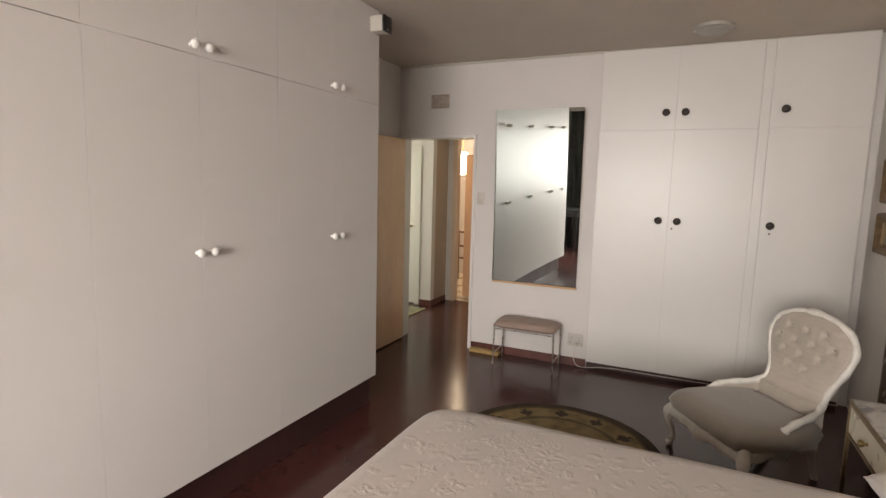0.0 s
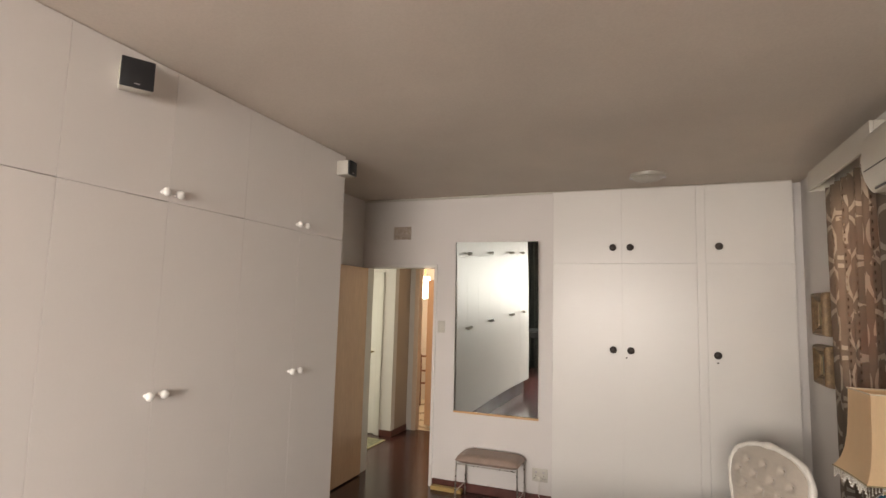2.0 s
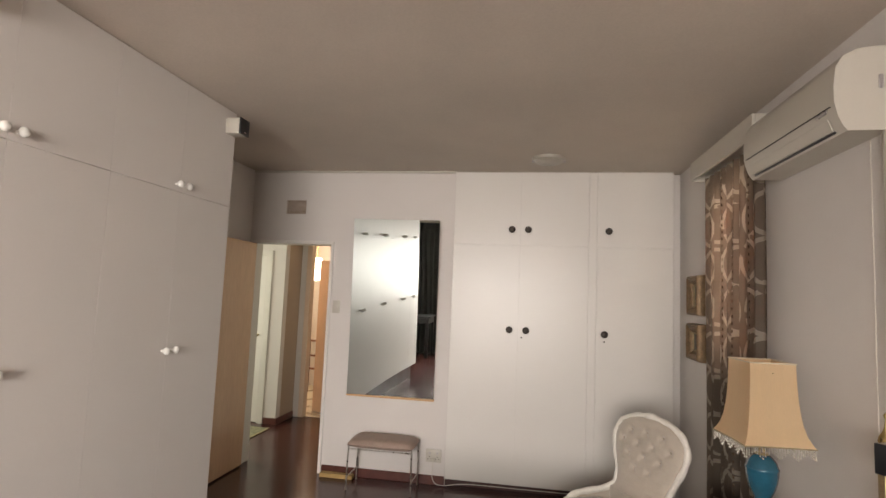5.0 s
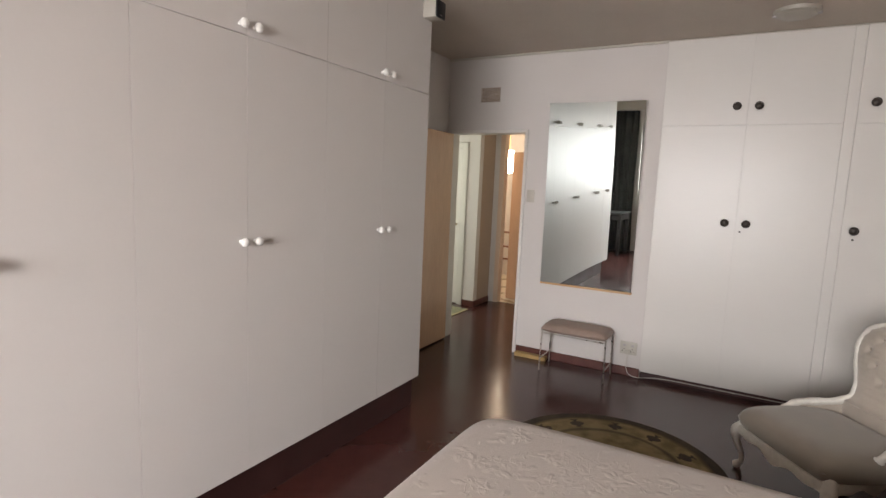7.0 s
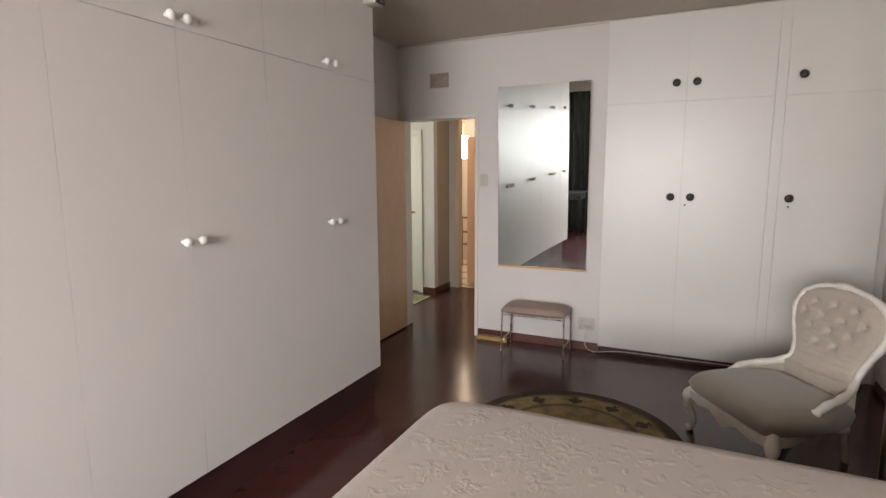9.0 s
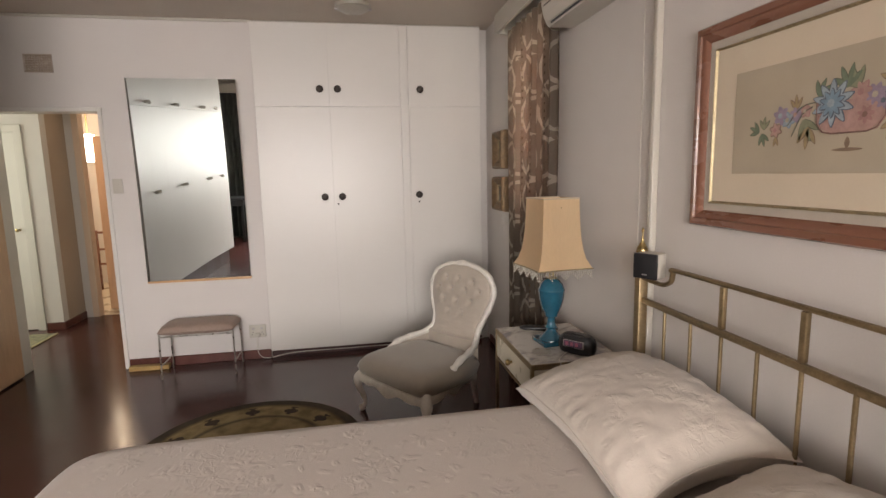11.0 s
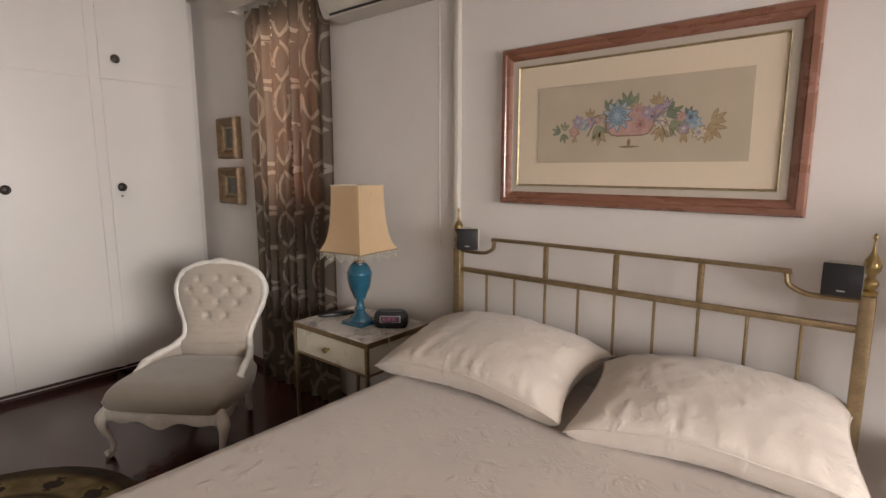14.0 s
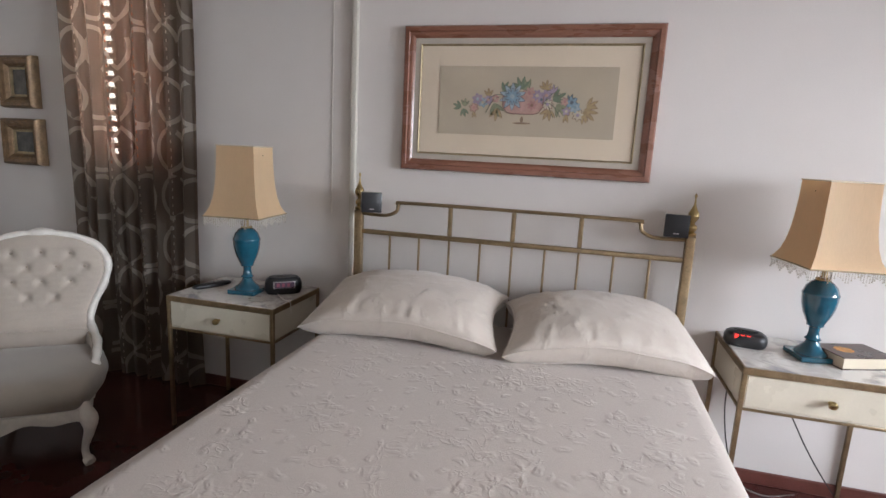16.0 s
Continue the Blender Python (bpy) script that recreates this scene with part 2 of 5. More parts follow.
def wardrobe_unit(y0, y1, single=False):
    t = thing("wardrobe_unit", (WX - 0.6, y0, 0), "built-in satin white wardrobe, doors closed, white porcelain knobs", "wardrobe", "built-in wardrobe units")
    w = y1 - y0
    part("carcass", block(0, 0, BASE - 0.01, 0.575, w, CZ - 0.002), GLOSS_B, t)
    part("plinth", block(0, 0, 0, 0.55, w, BASE - 0.012), PLINTH, t, "dark maroon recessed plinth")
    for i in (0,) if single else (0, 1):
        a, b = i * w / 2 + 0.0004, (w if single else (i + 1) * w / 2) - 0.0004
        for z0, z1, kz in ((BASE, SEAM - 0.001, 1.235), (SEAM + 0.001, CZ - 0.004, 2.107)):
            d = part("door", block(0.578, a, z0, 0.60, b, z1, 0.001), GLOSS_B, t, "plain white flush door")
            ky = w - 0.05 if single else w / 2 + (-0.036 if i == 0 else 0.036)
            porcelain_knob(d, 0.60, ky, kz)
    return t


wardrobe_unit(-0.175, 0.231, True)
for y0, y1 in ((0.2335, 1.177), (1.177, 2.123), (2.123, 3.069)):
    wardrobe_unit(y0, y1)

# ---- gloss closet ----


def bronze_knob(parent, x, y, z):
    bm = lathe([(0.010, 0), (0.010, 0.010), (0.026, 0.012), (0.029, 0.016), (0.029, 0.019), (0.024, 0.0215), (0.019, 0.020), (0.010, 0.024), (0.002, 0.0245)], 24)
    return part("knob", shift(bm, x, y, z, 90, 0, 0), DARKMETAL, parent, "round dark bronze knob")


def closet_unit(x0, x1, kx, key):
    t = thing("closet_unit", (x0, NY, 0), "built-in gloss white closet with closed doors and round dark bronze knobs", "closet", "built-in closet units")
    w = x1 - x0
    part("carcass", block(0, 0.022, 0.05, w, 0.6, CZ - 0.002), GLOSS, t)
    part("plinth", block(0, 0.03, 0, w, 0.6, 0.048), PLINTH, t, "dark recessed plinth")
    for z0, z1, kz in ((0.055, 2.0294, 1.315), (2.0302, CZ - 0.004, 2.163)):
        d = part("door", block(0.0002, 0.0, z0, w - 0.0002, 0.02, z1, 0.001), GLOSS, t, "gloss white door with brushed paint")
        bronze_knob(d, kx - x0 + (0.026 if z0 > 1 and key == 0.0001 else 0), 0, kz)
        if z0 < 1 and key:
            part("keyhole", shift(lathe([(0.007, 0), (0.007, 0.003), (0.004, 0.004)], 12), kx - x0 + key, 0, 1.255, 90, 0, 0), DARKMETAL, d, "small bronze keyhole plate")
    return t


closet_unit(-0.408, 0.163, 0.091, 0)
closet_unit(0.163, 0.728, 0.229, -0.035)
closet_unit(0.795, 1.395, 0.861, 0.0001)
part("closet_stile", block(0.7285, NY, 0.05, 0.7945, NY + 0.02, CZ - 0.012, 0.002), GLOSS, None, "narrow gloss white stile between closet doors", kind="structure")
part("closet_filler", block(1.397, NY + 0.10, 0.0, EX - 0.001, NY + 0.118, CZ - 0.003, 0.001), WALL, None, kind="structure")
rail_box("trim_closet_top", -0.41, NY - 0.004, CZ - 0.011, 1.395, NY + 0.02, CZ - 0.002, WHITE)
# ---- door and frames ----
def frame_x(name, x0, x1, y, h, mat, w=0.05, d=0.14, out=0.012):
    t = thing(name, ((x0 + x1) / 2, y, 0), "white painted door frame", "door frame")
    t["kind"] = "structure"
    hw = (x1 - x0) / 2
    part("jamb", block(-hw - 0.0, -out, 0, -hw + w, d, h, 0.003), mat, t)
    part("jamb", block(hw - w, -out, 0, hw, d, h, 0.003), mat, t)
    part("head", block(-hw, -out - 0.001, h - w, hw, d, h, 0.003), mat, t)
    return t


frame_x("door_1_frame", -2.285, -1.495, NY, 2.02, GLOSS, 0.03)
leaf = thing("open_door", (AX + 0.045, NY - 0.80, 0), "varnished beige wooden door standing wide open against the wall", "door")
part("leaf", block(0, 0, 0.012, 0.04, 0.77, 1.985, 0.003), BEIGE_DOOR, leaf)

# ---- fabrics and special surfaces ----
def tree(mat):
    nt = mat.node_tree
    return nt, nt.nodes, nt.links, nt.nodes["Principled BSDF"]


def quilted(name, color, depth, rough=0.7, strength=0.42):
    """Woven damask with raised sprigs."""
    m = material(name, color, rough, vary=0.035, scale=7, bump=0)
    nt, N, L, b = tree(m)
    co = N.new("ShaderNodeTexCoord")
    warp = N.new("ShaderNodeTexNoise")
    warp.inputs["Scale"].default_value = 17
    mixv = N.new("ShaderNodeVectorMath")
    mixv.operation = "MULTIPLY_ADD"
    mixv.inputs[1].default_value = (0.06, 0.06, 0.06)
    L.new(co.outputs["Object"], warp.inputs["Vector"])
    L.new(warp.outputs["Color"], mixv.inputs[0])
    L.new(co.outputs["Object"], mixv.inputs[2])
    v1 = N.new("ShaderNodeTexVoronoi")
    v1.feature = "DISTANCE_TO_EDGE"
    v1.inputs["Scale"].default_value = 34
    v2 = N.new("ShaderNodeTexVoronoi")
    v2.inputs["Scale"].default_value = 15
    n3 = N.new("ShaderNodeTexNoise")
    n3.inputs["Scale"].default_value = 330
    mask = N.new("ShaderNodeTexNoise")
    mask.inputs["Scale"].default_value = 9
    mask.inputs["Detail"].default_value = 1
    L.new(mixv.outputs[0], v1.inputs["Vector"])
    L.new(mixv.outputs[0], v2.inputs["Vector"])
    L.new(co.outputs["Object"], n3.inputs["Vector"])
    L.new(co.outputs["Object"], mask.inputs["Vector"])

    def ranged(out, a, z, lo=0.0, hi=1.0):
        r = N.new("ShaderNodeMapRange")
        r.interpolation_type = "SMOOTHSTEP"
        r.inputs[1].default_value, r.inputs[2].default_value, r.inputs[3].default_value, r.inputs[4].default_value = a, z, lo, hi
        L.new(out, r.inputs[0])
        return r.outputs[0]

    def calc(op, a, c):
        n = N.new("ShaderNodeMath")
        n.operation = op
        for k, w in enumerate((a, c)):
            if isinstance(w, (int, float)):
                n.inputs[k].default_value = w
            else:
                L.new(w, n.inputs[k])
        return n.outputs[0]
    curl = N.new("ShaderNodeTexNoise")
    curl.inputs["Scale"].default_value, curl.inputs["Detail"].default_value, curl.inputs["Distortion"].default_value = 21, 1.5, 0.9
    L.new(co.outputs["Object"], curl.inputs["Vector"])
    off = calc("ABSOLUTE", calc("SUBTRACT", curl.outputs[0], 0.5), 0.0)
    veins = ranged(off, 0.0, 0.055, 1, 0)
    buds = ranged(v2.outputs["Distance"], 0.10, 0.36, 1, 0)
    where = ranged(mask.outputs[0], 0.50, 0.58, 0.10, 1)
    petals = ranged(v1.outputs["Distance"], 0.02, 0.25, 0, 0.5)
    wob = N.new("ShaderNodeVectorMath")
    wob.operation = "MULTIPLY_ADD"
    wob.inputs[1].default_value = (0.03, 0.03, 0.0)
    L.new(warp.outputs["Color"], wob.inputs[0])
    L.new(co.outputs["Object"], wob.inputs[2])

    def blooms(scale, size, lobes):
        flat = N.new("ShaderNodeVectorMath")
        flat.operation = "MULTIPLY"
        flat.inputs[1].default_value = (1, 1, 0)
        L.new(wob.outputs[0], flat.inputs[0])
        cell = N.new("ShaderNodeTexVoronoi")
        cell.inputs["Scale"].default_value = scale
        L.new(flat.outputs[0], cell.inputs["Vector"])
        loc = N.new("ShaderNodeVectorMath")
        loc.operation = "SUBTRACT"
        L.new(flat.outputs[0], loc.inputs[0])
        L.new(cell.outputs["Position"], loc.inputs[1])
        xyz, rgb = N.new("ShaderNodeSeparateXYZ"), N.new("ShaderNodeSeparateColor")
        L.new(loc.outputs[0], xyz.inputs[0])
        L.new(cell.outputs["Color"], rgb.inputs[0])
        ang = calc("ADD", calc("MULTIPLY", calc("ARCTAN2", xyz.outputs["Y"], xyz.outputs["X"]), lobes), calc("MULTIPLY", rgb.outputs[0], 6.28))
        dist = calc("SQRT", calc("ADD", calc("MULTIPLY", xyz.outputs["X"], xyz.outputs["X"]), calc("MULTIPLY", xyz.outputs["Y"], xyz.outputs["Y"])), 0.0)
        reach = calc("MULTIPLY", calc("ADD", 0.75, calc("MULTIPLY", calc("COSINE", ang, 0.0), 0.25)), calc("ADD", size * 0.7, calc("MULTIPLY", rgb.outputs[1], size * 0.5)))
        rel = calc("DIVIDE", dist, reach)
        body = ranged(rel, 0.35, 1.2, 1, 0)
        return calc("MULTIPLY", body, ranged(rel, 0.0, 0.35, 0.45, 1))
    flowers = calc("MAXIMUM", calc("MULTIPLY", blooms(5.6, 0.050, 7.0), where), calc("MULTIPLY", blooms(11.0, 0.024, 2.0), 0.8))
    h = calc("ADD", calc("MULTIPLY", calc("ADD", veins, petals), calc("MULTIPLY", where, 0.42)), calc("MULTIPLY", flowers, 1.1))
    h = calc("ADD", h, calc("MULTIPLY", n3.outputs[0], 0.25))
    bp = N.new("ShaderNodeBump")
    bp.inputs["Strength"].default_value = strength
    bp.inputs["Distance"].default_value = depth
    L.new(h, bp.inputs["Height"])
    L.new(bp.outputs[0], b.inputs["Normal"])
    b.inputs["Sheen Weight"].default_value = 0.25
    return m


def curtain_cloth(name, dark, pale):
    """Sheer brown cloth with a woven pattern of pale rings that lets daylight through."""
    m = material(name, dark, 0.75, vary=0.12, scale=4, bump=0.2, fine=300)
    nt, N, L, b = tree(m)
    co = N.new("ShaderNodeTexCoord")
    mp = N.new("ShaderNodeMapping")
    mp.inputs["Scale"].default_value = (0.0, 0.62, 1.0)
    L.new(co.outputs["UV"], mp.inputs[0])
    flat = N.new("ShaderNodeMapping")
    flat.inputs["Scale"].default_value = (1, 1, 0)
    L.new(co.outputs["UV"], flat.inputs[0])
    v = N.new("ShaderNodeTexVoronoi")
    v.inputs["Scale"].default_value = 3.9
    v.inputs["Randomness"].default_value = 0.13
    L.new(flat.outputs[0], v.inputs["Vector"])
    band = N.new("ShaderNodeMath")
    band.operation = "COMPARE"
    band.inputs[1].default_value, band.inputs[2].default_value = 0.445, 0.047
    L.new(v.outputs["Distance"], band.inputs[0])
    brk = N.new("ShaderNodeTexNoise")
    brk.inputs["Scale"].default_value = 7
    L.new(flat.outputs[0], brk.inputs["Vector"])
    thr = N.new("ShaderNodeMath")
    thr.operation = "GREATER_THAN"
    thr.inputs[1].default_value = 0.41
    L.new(brk.outputs[0], thr.inputs[0])
    both = N.new("ShaderNodeMath")
    both.operation = "MULTIPLY"
    L.new(band.outputs[0], both.inputs[0])
    L.new(thr.outputs[0], both.inputs[1])
    mix = N.new("ShaderNodeMix")
    mix.data_type = "RGBA"
    mix.inputs[6].default_value, mix.inputs[7].default_value = (*dark, 1), (*pale, 1)
    L.new(both.outputs[0], mix.inputs[0])
    L.new(mix.outputs[2], b.inputs["Base Color"])
    tr = N.new("ShaderNodeBsdfTranslucent")
    warm = N.new("ShaderNodeMix")
    warm.data_type = "RGBA"
    warm.inputs[6].default_value, warm.inputs[7].default_value = (0.21, 0.140, 0.098, 1), (0.38, 0.29, 0.22, 1)
    L.new(both.outputs[0], warm.inputs[0])
    L.new(warm.outputs[2], tr.inputs["Color"])
    clear = N.new("ShaderNodeBsdfTransparent")
    clear.inputs["Color"].default_value = (0.9, 0.78, 0.68, 1)
    # columns of tiny holes added so window light shows as bright dots
    def calc(op, a, c=0.0, d=None):
        n = N.new("ShaderNodeMath")
        n.operation = op
        for k, w in enumerate((a, c, d)):
            if isinstance(w, (int, float)):
                n.inputs[k].default_value = w
            elif w is not None:
                L.new(w, n.inputs[k])
        return n.outputs[0]
    sep = N.new("ShaderNodeSeparateXYZ")
    L.new(co.outputs["UV"], sep.inputs[0])
    dot_column = calc("COMPARE", calc("PINGPONG", calc("ADD", sep.outputs["X"], 0.085), 0.165), 0.0, 0.004)
    dots = calc("GREATER_THAN", calc("SINE", calc("MULTIPLY", sep.outputs["Y"], 150.0)), 0.4)
    holes = calc("MAXIMUM", calc("MULTIPLY", dot_column, dots), 0.07)
    ms, ms2 = N.new("ShaderNodeMixShader"), N.new("ShaderNodeMixShader")
    ms.inputs[0].default_value, ms2.inputs[0].default_value = 0.42, 0.10
    L.new(b.outputs[0], ms.inputs[1])
    L.new(tr.outputs[0], ms.inputs[2])
    L.new(holes, ms2.inputs[0])
    L.new(ms.outputs[0], ms2.inputs[1])
    L.new(clear.outputs[0], ms2.inputs[2])
    L.new(ms2.outputs[0], N["Material Output"].inputs[0])
    return m


def marble(name):
    m = material(name, (0.6, 0.58, 0.56), 0.15, vary=0.04, scale=5, bump=0)
    nt, N, L, b = tree(m)
    co = N.new("ShaderNodeTexCoord")
    n = N.new("ShaderNodeTexNoise")
    n.inputs["Scale"].default_value, n.inputs["Detail"].default_value, n.inputs["Distortion"].default_value = 6, 9, 1.6
    L.new(co.outputs["Object"], n.inputs["Vector"])
    ramp = N.new("ShaderNodeValToRGB")
    e = ramp.color_ramp.elements
    e[0].position, e[0].color = 0.38, (0.34, 0.33, 0.34, 1)
    e[1].position, e[1].color = 0.56, (0.68, 0.65, 0.61, 1)
    mid = e.new(0.47)
    mid.color = (0.52, 0.48, 0.44, 1)
    L.new(n.outputs[0], ramp.inputs[0])
    L.new(ramp.outputs[0], b.inputs["Base Color"])
    return m


BEDDING = quilted("cream_quilted_damask", (0.45, 0.385, 0.335), 0.0036)
PILLOW = quilted("cream_pillow_damask", (0.51, 0.445, 0.385), 0.0042, 0.55, 0.34)
CURTAIN = curtain_cloth("ringed_brown_curtain", (0.115, 0.092, 0.07), (0.31, 0.27, 0.225))
CURTAIN_DARK = material("dark_green_curtain", (0.06, 0.068, 0.064), 0.7, vary=0.3, scale=5, bump=0.3)
MARBLE = marble("grey_veined_marble")
UPHOLSTERY = material("taupe_velvet", (0.27, 0.225, 0.18), 0.8, vary=0.07, scale=9, bump=0.25, fine=300)
UPHOLSTERY.node_tree.nodes["Principled BSDF"].inputs["Sheen Weight"].default_value = 0.4
UPHOLSTERY_PALE = material("pale_tufted_velvet", (0.42, 0.36, 0.30), 0.75, vary=0.06, scale=9, bump=0.25, fine=300)
UPHOLSTERY_PALE.node_tree.nodes["Principled BSDF"].inputs["Sheen Weight"].default_value = 0.4
SHADE = material("apricot_silk_shade", (0.78, 0.58, 0.36), 0.6, vary=0.05, scale=6, bump=0.25, fine=260, stretch=(1, 1, 0.1))
MAHOGANY = material("mahogany_frame", (0.20, 0.084, 0.052), 0.28, vary=0.08, scale=14, bump=0.15, stretch=(1, 0.3, 1), coat=0.3)
LINEN = material("grey_linen_slip", (0.42, 0.37, 0.31), 0.8, vary=0.05, bump=0.3, fine=400)
MAT_BOARD = material("cream_mat_board", (0.58, 0.49, 0.375), 0.8, vary=0.02, bump=0.05)
CANVAS = material("beige_embroidery_cloth", (0.40, 0.335, 0.25), 0.8, vary=0.05, bump=0.3, fine=500)
GOLD = material("antique_gold_leaf", (0.34, 0.27, 0.16), 0.42, 0.55, vary=0.25, scale=30, bump=0.5, fine=120)
GOLD_DARK = material("worn_gold_leaf", (0.18, 0.115, 0.06), 0.5, 0.45, vary=0.3, scale=30, bump=0.5)
RED_SLAT = material("red_brown_slat", (0.20, 0.07, 0.035), 0.5, vary=0.15, scale=8, bump=0.1)
CABLE = material("white_cable", (0.62, 0.58, 0.52), 0.5, vary=0.03, bump=0)
TERRA = material("dusty_vent_clay", (0.46, 0.38, 0.32), 0.8, vary=0.2, scale=30, bump=0.3)
OPAL = material("opal_plastic", (0.40, 0.365, 0.31), 0.3, vary=0.04, bump=0.03)
PAGES = material("book_pages", (0.55, 0.48, 0.36), 0.8, vary=0.1, scale=3, bump=0.5, fine=300, stretch=(0.1, 0.1, 6))
COVER = material("dark_book_cover", (0.06, 0.035, 0.03), 0.3, vary=0.5, scale=18, bump=0)
ORANGE = material("orange_print", (0.55, 0.25, 0.05), 0.4, vary=0.4, scale=25, bump=0)
BEAD = material("glass_beads", (0.46, 0.42, 0.35), 0.1, vary=0.2, scale=80, bump=0)
glassy = bpy.data.materials.new("window_glass")
glassy.use_nodes = True
glassy.node_tree.nodes["Principled BSDF"].inputs["Transmission Weight"].default_value = 1.0
glassy.node_tree.nodes["Principled BSDF"].inputs["Roughness"].default_value = 0.02
glassy.node_tree.nodes["Principled BSDF"].inputs["IOR"].default_value = 1.1


def rounded_sheet(nu, nv, f):
    """A closed cushion or sheet from f(u, v) -> (top point, bottom point), u and v from -1 to 1."""
    bm = bmesh.new()
    top, bot = [], []
    for i in range(nu + 1):
        a, b = [], []
        for j in range(nv + 1):
            p, q = f(2 * i / nu - 1, 2 * j / nv - 1)
            edge = i in (0, nu) or j in (0, nv)
            w = bm.verts.new(p)
            a.append(w)
            b.append(w if edge else bm.verts.new(q))
        top.append(a)
        bot.append(b)
    for i in range(nu):
        for j in range(nv):
            bm.faces.new((top[i][j], top[i + 1][j], top[i + 1][j + 1], top[i][j + 1]))
            bm.faces.new((bot[i][j], bot[i][j + 1], bot[i + 1][j + 1], bot[i + 1][j]))
    return bm


# ---- bed ----
BX0, BX1, BY0, BY1, BTOP = -0.635, 1.355, 0.54, 2.008, 0.619
bed = thing("bed", ((BX0 + BX1) / 2, (BY0 + BY1) / 2, 0), "double bed with a cream quilted cover and slim brass headboard", "bed")
hx, hy = (BX1 - BX0) / 2, (BY1 - BY0) / 2
part("base", block(-hx + 0.05, -hy + 0.05, 0.10, hx, hy - 0.05, 0.30, 0.01), BLACK, bed, "dark bed base")
for sx in (-hx + 0.12, hx - 0.12):
    for sy in (-hy + 0.12, hy - 0.12):
        part("leg", shift(lathe([(0.025, 0), (0.025, 0.1)], 12), sx, sy, 0), BLACK, bed, "short dark leg")


def cover_shape():
    bm = bmesh.new()
    n, rows = 96, []
    rad = 0.16
    outline = []
    for k in range(n):
        a = 2 * math.pi * k / n
        c, s = math.cos(a), math.sin(a)
        e = 0.16
        outline.append((math.copysign(abs(c) ** e, c), math.copysign(abs(s) ** e, s), a))
    levels = [(0.0, 0.0), (0.35, 0.0), (0.7, 0.0), (0.88, 0.0), (0.95, -0.003), (0.98, -0.012), (0.993, -0.032), (1.0, -0.075), (1.0, -0.16), (1.0, -0.26), (0.998, -0.36), (0.996, -0.46)]
    for f, dz in levels[1:]:
        ring = []
        for c, s, a in outline:
            inset = (1 - f)
            wob = 0.006 * math.sin(17 * a + 2) * max(0, -dz - 0.1) * 4
            x = c * (hx - inset * 0.5) if f > 0.8 else c * hx * f
            y = s * (hy - inset * 0.5) if f > 0.8 else s * hy * f
            nz = 0.0035 * noise.noise(Vector((x * 3, y * 3, 0)))
            ring.append(bm.verts.new((x * (1 + wob), y * (1 + wob), BTOP + dz + nz)))
        rows.append(ring)
    centre = bm.verts.new((0, 0, BTOP))
    for k in range(n):
        bm.faces.new((centre, rows[0][k], rows[0][(k + 1) % n]))
    for a, b in zip(rows, rows[1:]):
        for k in range(n):
            bm.faces.new((a[k], b[k], b[(k + 1) % n], a[(k + 1) % n]))
    return bm


cover = part("cover", cover_shape(), BEDDING, bed, "cream quilted cover with raised sprigs")
head = part("headboard_top_rail", tube(smooth_path([(0, 0.74, 1.074), (0, 0.64, 1.070), (0, 0.585, 1.074), (0, 0.545, 1.095), (0, 0.535, 1.127), (0, 0.50, 1.136), (0, 0.0, 1.138),
            (0, -0.50, 1.136), (0, -0.535, 1.127), (0, -0.545, 1.095), (0, -0.585, 1.074), (0, -0.64, 1.070), (0, -0.74, 1.074)], 6), 0.0105, 8, flat=0.8), BRASS_DULL, bed, "dull brass rail with scooped ends")
hbx = 1.38 - (BX0 + BX1) / 2
hby = 1.287 - (BY0 + BY1) / 2
head.location = (hbx, hby, 0)
part("headboard_mid_rail", shift(block(-0.009, -0.735, 0.976, 0.009, 0.735, 0.998, 0.004, 2), hbx, hby), BRASS_DULL, bed)
part("headboard_low_rail", shift(block(-0.009, -0.735, 0.42, 0.009, 0.735, 0.44, 0.004, 2), hbx, hby), BRASS_DULL, bed)
for k in range(9):
    y = 1.862 - k * 0.1455
    upper = k in (2, 4, 6)
    part("headboard_bar", shift(block(-0.005, -0.0052, 0.44, 0.005, 0.0052, 0.976, 0.003, 2), hbx, y - (BY0 + BY1) / 2), BRASS_DULL, bed)
    if upper:
        part("headboard_strut", shift(block(-0.008, -0.010, 0.998, 0.008, 0.010, 1.13, 0.004, 2), hbx, y - (BY0 + BY1) / 2), BRASS_DULL, bed)
for s in (-1, 1):
    y = hby + s * 0.735
    post = part("headboard_post", shift(block(-0.019, -0.019, 0.0, 0.019, 0.019, 1.09, 0.006, 2), hbx, y), BRASS_DULL, bed, "square dull brass post")
    part("finial", shift(lathe([(0.019, 1.09), (0.021, 1.10), (0.011, 1.106), (0.017, 1.115), (0.02, 1.124), (0.017, 1.133), (0.009, 1.140), (0.010, 1.148), (0.020, 1.162), (0.022, 1.175),
        (0.019, 1.188), (0.011, 1.202), (0.006, 1.214), (0.004, 1.226), (0.0025, 1.244), (0.005, 1.250), (0.006, 1.256), (0.003, 1.262), (0.0008, 1.266)], 20), hbx, y), BRASS, post, "turned polished brass finial")


